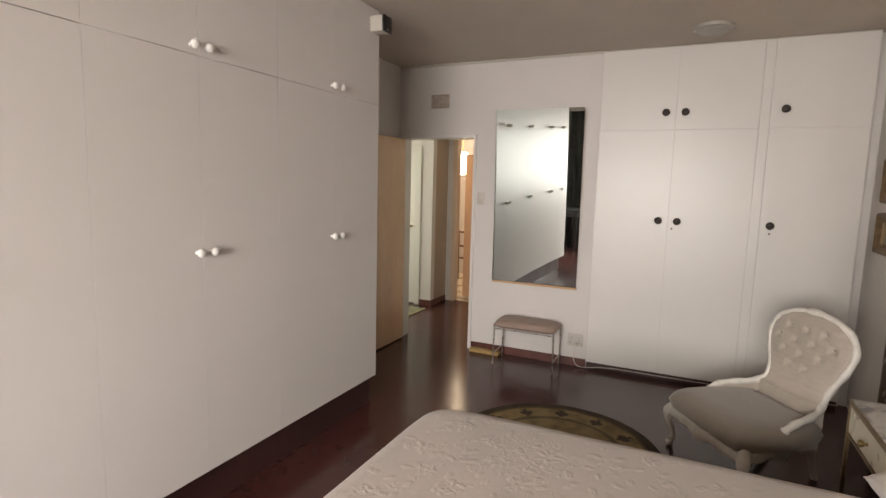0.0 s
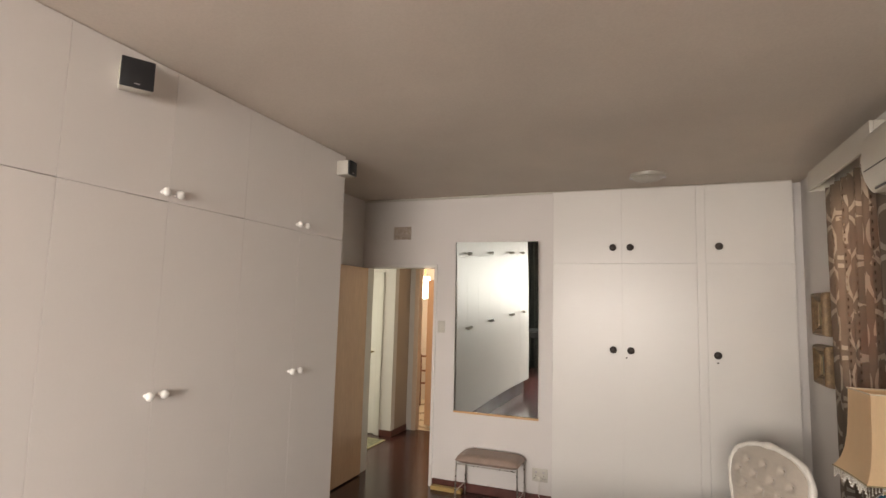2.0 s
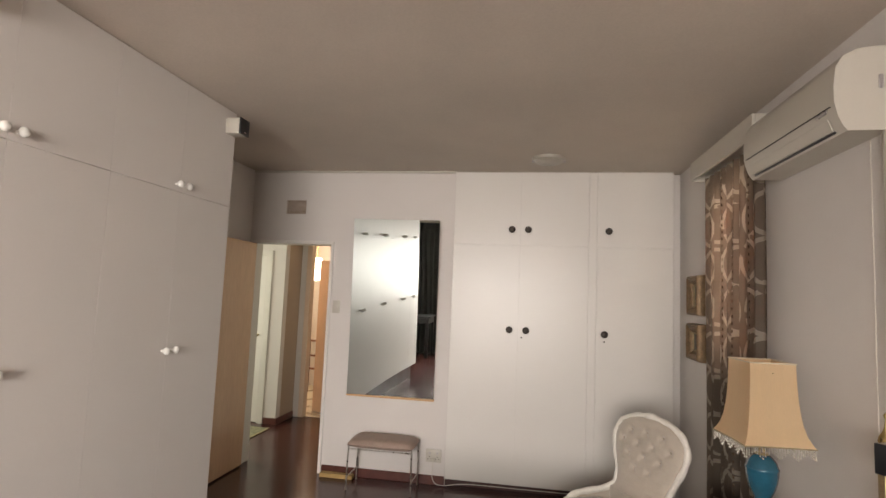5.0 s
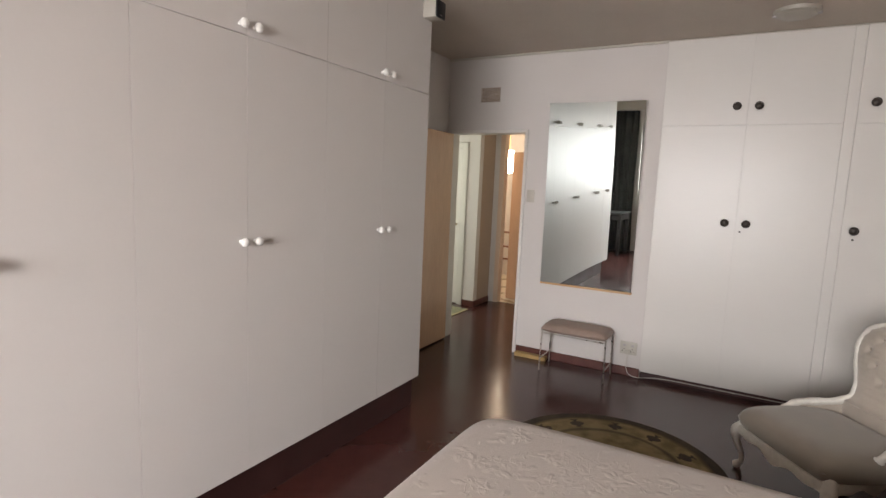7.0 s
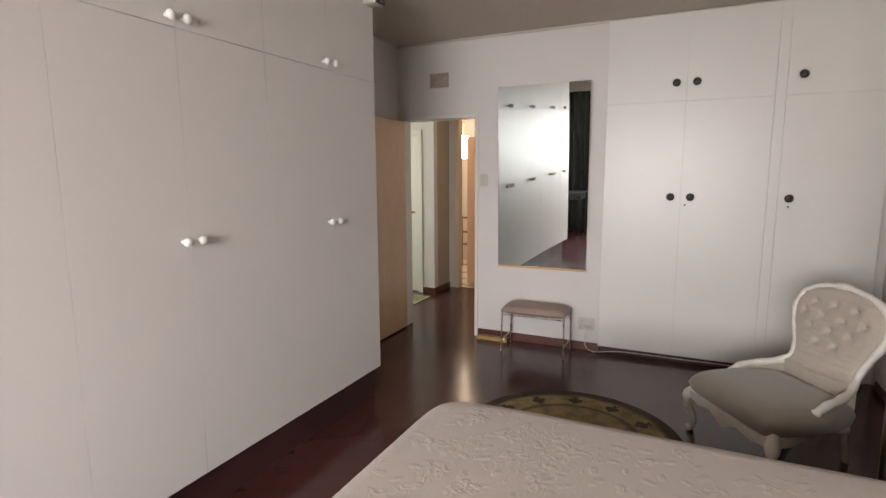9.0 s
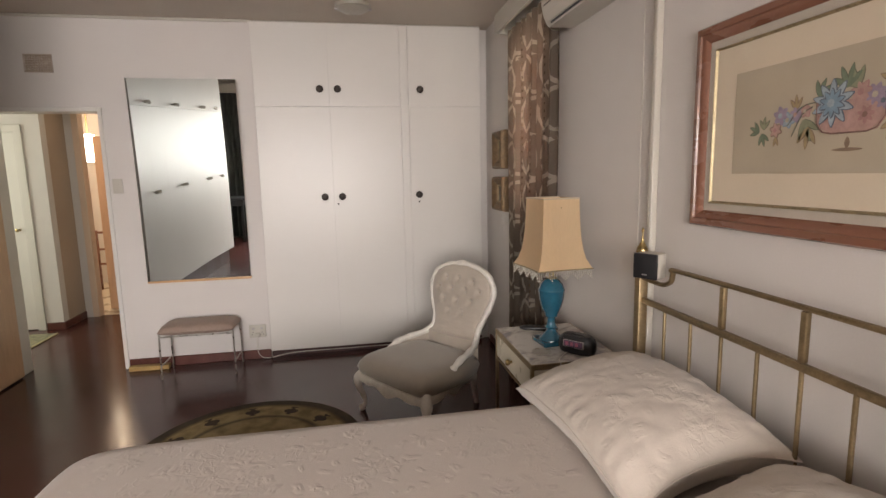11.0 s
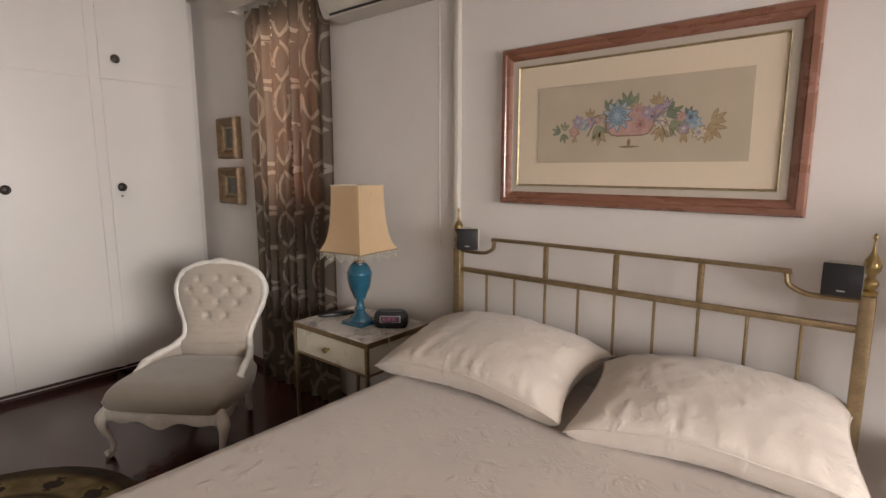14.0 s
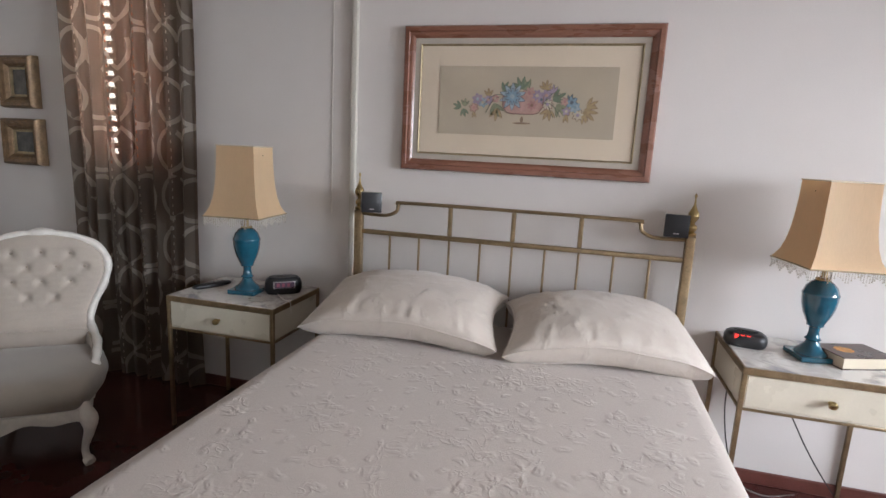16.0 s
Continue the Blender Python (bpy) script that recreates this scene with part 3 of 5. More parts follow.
def pillow(name, at, half_w, half_l, thick, tilt, turn, label):
    def f(u, v):
        pinch_u, pinch_v = 1 - 0.11 * (1 - u * u), 1 - 0.03 * (1 - v * v)
        x = half_w * u * pinch_v
        y = half_l * v * pinch_u
        fall = max(0.0, (1 - abs(u) ** 2.5)) ** 0.52 * max(0.0, (1 - abs(v) ** 2.6)) ** 0.55
        low = max(0.0, (1 - abs(u) ** 7)) ** 0.45 * max(0.0, (1 - abs(v) ** 7)) ** 0.45
        edge = max(abs(u), abs(v))
        seed = half_l * 9 + at[1]
        crease = 0.004 * noise.noise(Vector((u * 2.0, v * 2.6, seed))) + 0.0030 * noise.noise(Vector((u * 5, v * 7, seed))) + 0.0012 * noise.noise(Vector((u * 7, v * 17, seed)))
        pucker = 0.0030 * math.sin(27 * v + 6 * noise.noise(Vector((v * 3, seed, 0)))) * max(0, abs(u) - 0.55) * 2 + 0.002 * math.sin(19 * u + 2) * max(0, abs(v) - 0.6) * 2
        droop = 0.020 * (1 - v * v) - 0.050 * abs(u) ** 2 * abs(v) ** 3
        wave = 0.005 * math.sin(7 * v + 3 * u + seed) * edge ** 6
        top = thick * fall + (crease + pucker) * min(1, fall * 3) + droop + wave
        return (x, y, top), (x, y, -0.104 * low + droop + wave + 0.4 * pucker * min(1, low * 2))
    p = thing(name, at, label, "pillow", "pillows on the bed")
    body = part("cushion", shift(rounded_sheet(56, 84, f), 0, 0, 0, 0, -tilt, turn), PILLOW, p)
    ridge = []
    for k in range(160):
        s = k / 160 * 4
        side, t = int(s), (s - int(s)) * 2 - 1
        u, v = ((t, -1), (1, t), (-t, 1), (-1, -t))[side]
        ridge.append(f(u, v)[0])
    part("piping", shift(tube(ridge, 0.0028, 6, closed=True), 0, 0, 0, 0, -tilt, turn), PILLOW, body)
    return p


pillow("pillow", (1.134, 1.668, 0.738), 0.240, 0.408, 0.076, 10, 2, "plump cream damask pillow leaning on the brass headboard")
pillow("pillow", (1.158, 0.884, 0.731), 0.226, 0.376, 0.076, 10, 8, "plump cream damask pillow, its lower edge sagging outward")


# ---- nightstands ----
def nightstand(x, y, up=0.0):
    t = thing("nightstand", (x, y, 0), "cream nightstand with veined marble top, brass edges and legs", "nightstand", "nightstands beside the bed")
    d, w = 0.425, 0.565
    part("marble_top", block(0.006, 0.006, 0.645 + up, d - 0.006, w - 0.006, 0.660 + up, 0.002), MARBLE, t, "grey-veined marble top")
    for n, a in enumerate(((0, 0, 0.632 + up, 0.006, w, 0.658 + up), (d - 0.006, 0, 0.632 + up, d, w, 0.658 + up), (0.0062, 0, 0.632 + up, d - 0.0062, 0.006, 0.658 + up), (0.0062, w - 0.006, 0.632 + up, d - 0.0062, w, 0.658 + up))):
        part("brass_edge", block(*a, 0.001), BRASS_DULL, t, "dull brass strip")
    part("case", block(0.010, 0.010, 0.505 + up, d - 0.006, w - 0.010, 0.644 + up), CREAM, t)
    dr = part("drawer", block(0.004, 0.020, 0.512 + up, 0.0098, w - 0.020, 0.630 + up, 0.002), CREAM, t, "cream drawer front")
    part("knob", shift(lathe([(0.007, 0), (0.006, 0.010), (0.012, 0.014), (0.0155, 0.022), (0.0135, 0.030), (0.007, 0.033), (0.001, 0.0335)], 16), 0.004, w / 2, 0.571 + up, 0, -90, 0), BRASS, dr, "small polished brass knob")
    part("lower_edge", block(0.001, 0.016, 0.496 + up, 0.009, w - 0.016, 0.505 + up, 0.001), BRASS_DULL, t)
    for sx in (0.008, d - 0.008):
        for sy in (0.008, w - 0.008):
            part("leg", block(sx - 0.008, sy - 0.008, 0, sx + 0.008, sy + 0.008, 0.632 + up, 0.001), BRASS_DULL, t, "thin square brass leg")
    for sy in (0.008, w - 0.008):
        part("side_edge", block(0.016, sy - 0.005, 0.494 + up, d - 0.016, sy + 0.005, 0.504 + up, 0.001), BRASS_DULL, t)
    return t


nightstand(1.022, 2.265)
nightstand(1.045, -0.18, 0.02)


# ---- lamps ----
def table_lamp(x, y, turn, label, up=0.0, size=1.0):
    t = thing("table_lamp", (x, y, 0.6605 + up), label, "table lamp", "table lamps", turn)
    t.scale = (size,) * 3
    part("foot", block(-0.068, -0.068, 0, 0.068, 0.068, 0.022, 0.003), TEAL, t, "square glazed foot")
    part("vase", lathe([(0.060, 0.022), (0.058, 0.030), (0.040, 0.044), (0.026, 0.060), (0.022, 0.072), (0.030, 0.080), (0.022, 0.088), (0.018, 0.110), (0.020, 0.128), (0.030, 0.134), (0.030, 0.142), (0.037, 0.156),
        (0.050, 0.185), (0.058, 0.215), (0.0615, 0.242), (0.062, 0.256), (0.0635, 0.260), (0.0635, 0.266), (0.060, 0.271), (0.053, 0.292), (0.038, 0.310), (0.026, 0.318)], 32), TEAL, t, "glazed teal urn body")
    part("collar", lathe([(0.026, 0.318), (0.028, 0.324), (0.012, 0.330), (0.009, 0.38), (0.009, 0.52)], 16), BRASS, t, "brass collar and stem")
    for k in range(9):
        a = 2 * math.pi * k / 9
        part("gallery_rod", tube([(0.021 * math.cos(a), 0.021 * math.sin(a), 0.320), (0.024 * math.cos(a), 0.024 * math.sin(a), 0.366)], 0.0024, 6), CHROME, t, "thin bright metal rod")
    bm = bmesh.new()
    prof = [(0.137, 0.380), (0.129, 0.393), (0.116, 0.42), (0.106, 0.46), (0.099, 0.51), (0.095, 0.56), (0.092, 0.62), (0.090, 0.700)]
    rings = []
    for r, z in prof:
        ring = [(-r, -r), (r, -r), (r, r), (-r, r)]
        pts = []
        for (ax, ay), (bx, by) in zip(ring, ring[1:] + ring[:1]):
            for k in range(8):
                f = k / 8
                bow = 1 - 0.05 * math.sin(math.pi * f)
                pts.append(bm.verts.new(((ax + (bx - ax) * f) * bow, (ay + (by - ay) * f) * bow, z)))
        rings.append(pts)
    for a, b in zip(rings, rings[1:]):
        for k in range(len(a)):
            bm.faces.new((a[k], a[(k + 1) % len(a)], b[(k + 1) % len(a)], b[k]))
    bmesh.ops.solidify(bm, geom=bm.faces[:], thickness=0.002)
    shade = part("shade", bm, SHADE, t, "apricot fabric shade of square bell shape")
    for z, r, tone in ((0.700, 0.0915, "top_trim"), (0.379, 0.1375, "bottom_trim")):
        ring = [(-r, -r), (r, -r), (r, r), (-r, r)]
        pts = []
        for (ax, ay), (bx, by) in zip(ring, ring[1:] + ring[:1]):
            for k in range(8):
                f = k / 8
                bow = 1 - 0.05 * math.sin(math.pi * f)
                pts.append(((ax + (bx - ax) * f) * bow, (ay + (by - ay) * f) * bow, z))
        part(tone, tube(pts, 0.003, 6, closed=True), MAT_BOARD if z > 0.5 else GOLD, shade, "narrow woven braid")
    fr = bmesh.new()
    for side in range(4):
        for k in range(26):
            f = (k + 0.5) / 26
            bow = 1 - 0.05 * math.sin(math.pi * f)
            p = Vector(((-1 + 2 * f) * 0.136 * bow, -0.136 * bow, 0))
            p.rotate(Euler((0, 0, side * math.pi / 2)))
            long = 0.012 + 0.030 * abs(2 * ((f * 4) % 1) - 1)
            tube([(p.x, p.y, 0.376), (p.x, p.y, 0.376 - long)], 0.0010, 4, fr)
            for h in (0.35, 0.7, 1.0):
                bead = bmesh.ops.create_icosphere(fr, subdivisions=1, radius=0.0034 if h == 1 else 0.0022)["verts"]
                for v in bead:
                    v.co += Vector((p.x, p.y, 0.376 - long * h))
    part("bead_fringe", fr, BEAD, shade, "hanging glass bead fringe in points", kind="stuff")
    part("harp", tube(smooth_path([(0, -0.088, 0.66), (0, -0.05, 0.655), (0, 0, 0.652), (0, 0.05, 0.655), (0, 0.088, 0.66)], 5), 0.0025, 6), BRASS_DULL, t)
    part("bulb", lathe([(0.012, 0.52), (0.014, 0.54), (0.028, 0.575), (0.030, 0.60), (0.022, 0.622), (0.004, 0.632)], 16), OPAL, t, "unlit opal bulb")
    return t


table_lamp(1.218, 2.53, 6, "teal ceramic lamp with apricot shade, beside remote and alarm clock")
table_lamp(1.252, 0.108, 10, "teal ceramic lamp with apricot shade, beside a thick book", 0.02, 0.95)


# ---- alarm clocks, remote, book, coaster ----
TH_PINK = material("dim_pink_digit", (0.28, 0.07, 0.12), 0.4, vary=0.05, bump=0)
def loaf(lx, ly, h, n=28):
    bm = bmesh.new()
    rings = []
    for f, z in ((0.90, 0), (1.0, 0.25 * h), (1.0, 0.6 * h), (0.92, 0.85 * h), (0.75, h)):
        rings.append([bm.verts.new((lx * f * math.copysign(abs(math.cos(a)) ** 0.7, math.cos(a)), ly * f * math.copysign(abs(math.sin(a)) ** 0.7, math.sin(a)), z)) for a in [2 * math.pi * k / n for k in range(n)]])
    for a, b in zip(rings, rings[1:]):
        for k in range(n):
            bm.faces.new((a[k], a[(k + 1) % n], b[(k + 1) % n], b[k]))
    bm.faces.new(list(reversed(rings[0])))
    bm.faces.new(rings[-1])
    return bm


DISPLAY = material("dark_display", (0.10, 0.03, 0.035), 0.08, vary=0.1, bump=0)
RED_LED = glowing("red_digits", (0.9, 0.03, 0.02), 1.2)
SILVER = material("silver_plastic", (0.45, 0.42, 0.42), 0.3, 0.6, vary=0.1, bump=0)
ca = thing("alarm_clock", (1.285, 2.375, 0.6605), "black rounded alarm clock radio, lilac glare painted on its display", "alarm clock", "", 38)
part("body", loaf(0.045, 0.088, 0.082), BLACK, ca)
part("bezel", shift(block(-0.049, -0.052, 0.026, -0.036, 0.052, 0.062, 0.006, 2), 0, 0, 0, 0, 4, 0), SILVER, ca, "silver display surround")
# The lilac is partly a reflection on the screen, put into its base colour.
part("display", shift(block(-0.0515, -0.046, 0.030, -0.045, 0.046, 0.058, 0.002), 0, 0, 0, 0, 4, 0), material("lilac_glare_display", (0.12, 0.08, 0.12), 0.2, vary=0.25, scale=40, bump=0), ca, "lilac display with glare in its colour")
for k in range(3):
    part("digit", shift(block(-0.0523, 0.022 - k * 0.024, 0.036, -0.0516, 0.036 - k * 0.024, 0.053), 0, 0, 0, 0, 4, 0), TH_PINK, ca, "dim pink digit")
part("snooze_button", shift(loaf(0.012, 0.035, 0.006), 0, 0, 0.077), BLACK, ca)
cb = thing("alarm_clock", (1.315, 0.315, 0.6805), "flat oval black alarm clock with glowing red digits", "alarm clock", "", -12)
part("body", loaf(0.056, 0.078, 0.055), BLACK, cb)
disp = part("display", shift(block(-0.058, -0.024, 0.018, -0.042, 0.048, 0.044, 0.002), 0, 0, 0, 0, 12, 0), DISPLAY, cb)
for k in range(3):
    part("digit", shift(block(-0.0592, 0.026 - k * 0.020, 0.023, -0.0582, 0.040 - k * 0.020, 0.039), 0, 0, 0, 0, 12, 0), RED_LED, disp, "glowing red digit")
part("snooze_button", shift(loaf(0.02, 0.045, 0.005), 0.004, 0, 0.057), BLACK, cb)
rc = thing("remote_control", (1.235, 2.745, 0.6605), "slim black remote control lying on marble", "remote control", "", 68)
part("body", loaf(0.024, 0.10, 0.020), BLACK, rc)
for k in range(5):
    for j in (-1, 0, 1):
        part("button", block(j * 0.011 - 0.0035, -0.06 + k * 0.022, 0.0195, j * 0.011 + 0.0035, -0.053 + k * 0.022, 0.0215, 0.001), DARKMETAL, rc)
cs = thing("coaster", (1.125, 2.41, 0.6605), "round pale glass coaster on the marble top", "coaster")
part("disc", lathe([(0.040, 0), (0.044, 0.003), (0.044, 0.005), (0.038, 0.004), (0.002, 0.004)], 28), OPAL, cs)
bk = thing("book", (1.255, -0.035, 0.6805), "thick closed paperback with dark and orange cover", "book", "", 20)
bk.scale = (1.1, 1.1, 1.25)
part("page_block", block(-0.063, -0.093, 0.003, 0.066, 0.093, 0.034), PAGES, bk, "cream page block")
part("front_cover", block(-0.067, -0.097, 0.0345, 0.070, 0.097, 0.037, 0.0005), COVER, bk, "dark glossy cover")
part("back_cover", block(-0.067, -0.097, 0.0, 0.070, 0.097, 0.0025, 0.0005), COVER, bk)
part("cover_print", shift(lathe([(0.03, 0.0371), (0.03, 0.0375)], 9), 0.01, 0.03), ORANGE, bk, "orange shape on the cover")

# ---- small speakers ----
def speaker(at, rz, label, s=0.094, depth=0.095):
    t = thing("speaker", at, label, "speaker", "small cube speakers", rz)
    h = s / 2
    part("housing", block(0.012, -h, 0, depth, h, s, 0.008, 2), WHITE, t, "white plastic housing")
    part("grille", block(0, -h, 0, 0.0115, h, s, 0.003, 2), BLACK, t, "black mesh front")
    part("badge", block(-0.0012, -0.010, 0.014, -0.0002, 0.010, 0.018), SILVER, t, "tiny silver badge")
    return t


speaker((1.345, 1.945, 1.083), 28, "white cube speaker with black front, standing on brass headboard", 0.094, 0.072)
speaker((1.345, 0.615, 1.083), -4, "white cube speaker with black front, beside brass finial", 0.094, 0.072)
speaker((-1.52, 1.385, 2.476), 150, "small speaker, black front turned down the room, under ceiling", 0.12, 0.075)
speaker((-1.51, 3.01, 2.51), 180, "small speaker, black front, at the wardrobe's end", 0.10, 0.102)

# ---- framed embroidery ----
art = thing("framed_embroidery", (1.473, 1.287, 1.614), "wide mahogany frame holding an embroidered flower bowl on beige cloth", "picture")
W2, H2 = 0.56, 0.322


def mitred(w, h, width, profile, mat, name, parent, label=""):
    """Four mitred frame sides, profile rows of (how far in, how far out of the wall)."""
    for side in range(4):
        bm = bmesh.new()
        rows = []
        for i, d in profile:
            a, b = (w - i, h - i)
            c = [(-a, -b), (a, -b), (a, b), (-a, b)]
            p, q = c[side], c[(side + 1) % 4]
            rows.append((bm.verts.new((-d, p[0], p[1])), bm.verts.new((-d, q[0], q[1]))))
        for r, s in zip(rows, rows[1:]):
            bm.faces.new((r[0], r[1], s[1], s[0]))
        bm.faces.new([r[0] for r in rows])
        bm.faces.new([r[1] for r in reversed(rows)])
        bm.faces.new((rows[0][0], rows[-1][0], rows[-1][1], rows[0][1]))
        part(name, bm, mat, parent, label)


mitred(W2, H2, 0.055, [(0, 0.0), (0.0, 0.020), (0.006, 0.028), (0.024, 0.030), (0.028, 0.024), (0.034, 0.024), (0.044, 0.018), (0.052, 0.010), (0.052, 0.0)], MAHOGANY, "frame_side", art, "polished mahogany moulding")
mitred(W2 - 0.0525, H2 - 0.0525, 0.022, [(0, 0.0), (0.0, 0.009), (0.024, 0.008), (0.024, 0.0)], LINEN, "slip_side", art, "grey linen slip")
mitred(W2 - 0.0770, H2 - 0.0770, 0.008, [(0, 0.0), (0.0, 0.010), (0.003, 0.013), (0.006, 0.010), (0.008, 0.0)], GOLD, "fillet_side", art, "thin gilt fillet")
part("mat_board", block(-0.005, -W2 + 0.085, -H2 + 0.085, -0.001, W2 - 0.085, H2 - 0.085), MAT_BOARD, art, "cream mat board")
cloth = part("cloth", block(-0.0075, -0.393, -0.149, -0.0052, 0.386, 0.151), CANVAS, art, "beige embroidery cloth")
TH = {k: material("thread_" + k, tuple(0.62 * a + 0.20 * b for a, b in zip(c, (0.40, 0.35, 0.28))), 0.75, vary=0.15, scale=60, bump=0.4, fine=500) for k, c in {
    "blue": (0.16, 0.30, 0.42), "pale_blue": (0.32, 0.42, 0.50), "pink": (0.50, 0.27, 0.24), "rose": (0.42, 0.18, 0.18), "lilac": (0.32, 0.24, 0.36),
    "green": (0.10, 0.17, 0.10), "sage": (0.22, 0.25, 0.14), "ochre": (0.36, 0.25, 0.11), "navy": (0.05, 0.09, 0.16), "brown": (0.20, 0.11, 0.06), "cream": (0.55, 0.47, 0.36), "dark_green": (0.05, 0.075, 0.04), "maroon": (0.20, 0.07, 0.06)}.items()}


def petal(bm, y, z, ang, length, width, x=-0.0085, n=7):
    y -= 0.033
    d, s = Vector((0, math.cos(ang), math.sin(ang))), Vector((0, -math.sin(ang), math.cos(ang)))
    left, right = [], []
    for k in range(n):
        f = k / (n - 1)
        w = width / 2 * math.sin(math.pi * min(1, 0.06 + f * 0.9)) ** 0.8
        c = Vector((x, y, z)) + d * length * f
        left.append(bm.verts.new(c + s * w))
        right.append(bm.verts.new(c - s * w))
    for k in range(n - 1):
        bm.faces.new((left[k], right[k], right[k + 1], left[k + 1]))


def flower(y, z, r, n, col, mid, rim="navy", x=-0.0085):
    bm = bmesh.new()
    for k in range(n):
        petal(bm, y, z, 2 * math.pi * k / n + 0.3, r + 0.003, r * 2.6 / n + 0.008, x + 0.0007 - 0.00002 * k)
    part("flower_outline", bm, TH[rim], cloth)
    bm = bmesh.new()
    for k in range(n):
        petal(bm, y, z, 2 * math.pi * k / n + 0.3, r, r * 2.6 / n + 0.003, x - 0.00012 * k)
    part("flower", bm, TH[col], cloth, col.replace("_", " ") + " stitched flower")
    bm = bmesh.new()
    for k in range(8):
        petal(bm, y, z, 2 * math.pi * k / 8, r * 0.32, r * 0.28, x - 0.0026 - 0.0001 * k)
    part("flower_centre", bm, TH[mid], cloth)


def sprig(y, z, ang, n, size, col, spread=0.6, rim="green", wide=0.34):
    for nm, grow, tone, x in (("leaf_outline", 0.0022, rim, -0.0079), ("leaf_sprig", 0.0, col, -0.0084)):
        bm = bmesh.new()
        for k in range(n):
            a = ang + (k - (n - 1) / 2) * spread
            petal(bm, y, z, a, size * (1 - 0.12 * abs(k - (n - 1) / 2)) + grow, size * wide + 2 * grow, x - 0.00004 * k)
        part(nm, bm, TH[tone], cloth, "" if grow else col + " stitched leaves")


BY_, BZ = 0.003, -0.004
# bowl, its rim and foot
bm = bmesh.new()
for k in range(14):
    a0, a1 = -0.088 + 0.176 * k / 14, -0.088 + 0.176 * (k + 1) / 14

    def low(a):
        return -0.048 + 0.03 * (abs(a) / 0.088) ** 4
    bm.faces.new([bm.verts.new(p) for p in ((-0.0080, BY_ - a0, BZ + 0.030), (-0.0080, BY_ - a1, BZ + 0.030), (-0.0080, BY_ - a1, BZ + low(a1)), (-0.0080, BY_ - a0, BZ + low(a0)))])
part("bowl", bm, TH["pink"], cloth, "pink stitched bowl")
part("bowl_rim", tube([(-0.0088, BY_ + 0.090, BZ + 0.032), (-0.0088, BY_ + 0.088, BZ - 0.018), (-0.0088, BY_ + 0.070, BZ - 0.042), (-0.0088, BY_ + 0.045, BZ - 0.048), (-0.0088, BY_ - 0.045, BZ - 0.048), (-0.0088, BY_ - 0.070, BZ - 0.042), (-0.0088, BY_ - 0.088, BZ - 0.018), (-0.0088, BY_ - 0.090, BZ + 0.032)], 0.0022, 5), TH["maroon"], cloth, "dark rose stitched outline")
bm = bmesh.new()
petal(bm, BY_ + 0.033 - 0.040, -0.092, 0, 0.08, 0.009)
petal(bm, BY_ + 0.033, -0.090, math.pi / 2, 0.028, 0.014)
part("bowl_foot", bm, TH["brown"], cloth, "brown stitched foot")
for args in ((0.315, -0.030, 0.4, 3, 0.038, "green"), (0.300, -0.024, 1.7, 3, 0.034, "sage"), (0.305, -0.036, 4.4, 3, 0.036, "green"), (0.255, -0.048, 4.6, 2, 0.026, "ochre"),
             (0.125, 0.045, 2.3, 4, 0.046, "green"), (0.045, 0.055, 1.45, 4, 0.056, "green"), (0.020, 0.050, 1.2, 3, 0.054, "sage"), (0.165, -0.010, 4.3, 3, 0.060, "sage"), (0.150, -0.030, 4.8, 3, 0.055, "ochre"),
             (-0.060, 0.055, 1.7, 5, 0.040, "ochre"), (-0.095, 0.040, 1.2, 4, 0.038, "lilac"), (-0.095, 0.010, 2.6, 3, 0.060, "green"), (-0.115, -0.005, 4.1, 3, 0.062, "sage"), (-0.080, -0.030, 4.9, 4, 0.050, "ochre"),
             (-0.165, 0.005, 1.9, 3, 0.034, "navy"), (-0.230, -0.030, 3.6, 4, 0.062, "ochre"), (-0.225, -0.040, 4.7, 3, 0.046, "ochre"), (-0.240, -0.015, 2.6, 3, 0.050, "ochre"), (-0.155, -0.050, 4.7, 2, 0.035, "ochre"), (0.190, 0.020, 1.5, 3, 0.036, "ochre")):
    sprig(*args, rim="brown" if args[5] == "ochre" else "dark_green", wide=0.22)
flower(0.255, -0.030, 0.020, 6, "pink", "rose", "brown")
flower(0.240, 0.008, 0.024, 6, "lilac", "pale_blue", "lilac")
flower(0.215, -0.006, 0.020, 6, "pale_blue", "cream", "blue")
flower(0.190, 0.006, 0.020, 6, "lilac", "pink", "lilac")
flower(0.160, 0.012, 0.016, 5, "pink", "cream", "rose")
flower(-0.005, -0.014, 0.022, 7, "rose", "maroon", "maroon")
flower(0.010, 0.038, 0.026, 7, "pink", "rose", "rose")
flower(-0.025, 0.028, 0.024, 8, "lilac", "cream", "lilac")
flower(-0.045, 0.012, 0.020, 6, "lilac", "navy", "navy")
flower(-0.072, -0.008, 0.024, 9, "cream", "lilac", "maroon")
flower(-0.065, 0.030, 0.024, 7, "lilac", "pink", "lilac")
flower(-0.145, 0.004, 0.018, 6, "pink", "rose", "rose")
flower(-0.175, 0.002, 0.026, 6, "blue", "navy", "navy")
flower(-0.190, -0.018, 0.022, 6, "pale_blue", "blue", "blue")
flower(-0.155, -0.035, 0.020, 5, "lilac", "cream", "brown")
flower(-0.205, -0.050, 0.024, 7, "cream", "lilac", "brown")
flower(0.083, 0.022, 0.056, 10, "pale_blue", "blue", "navy", -0.0094)
flower(0.083, 0.022, 0.034, 10, "blue", "pale_blue", "navy", -0.0112)
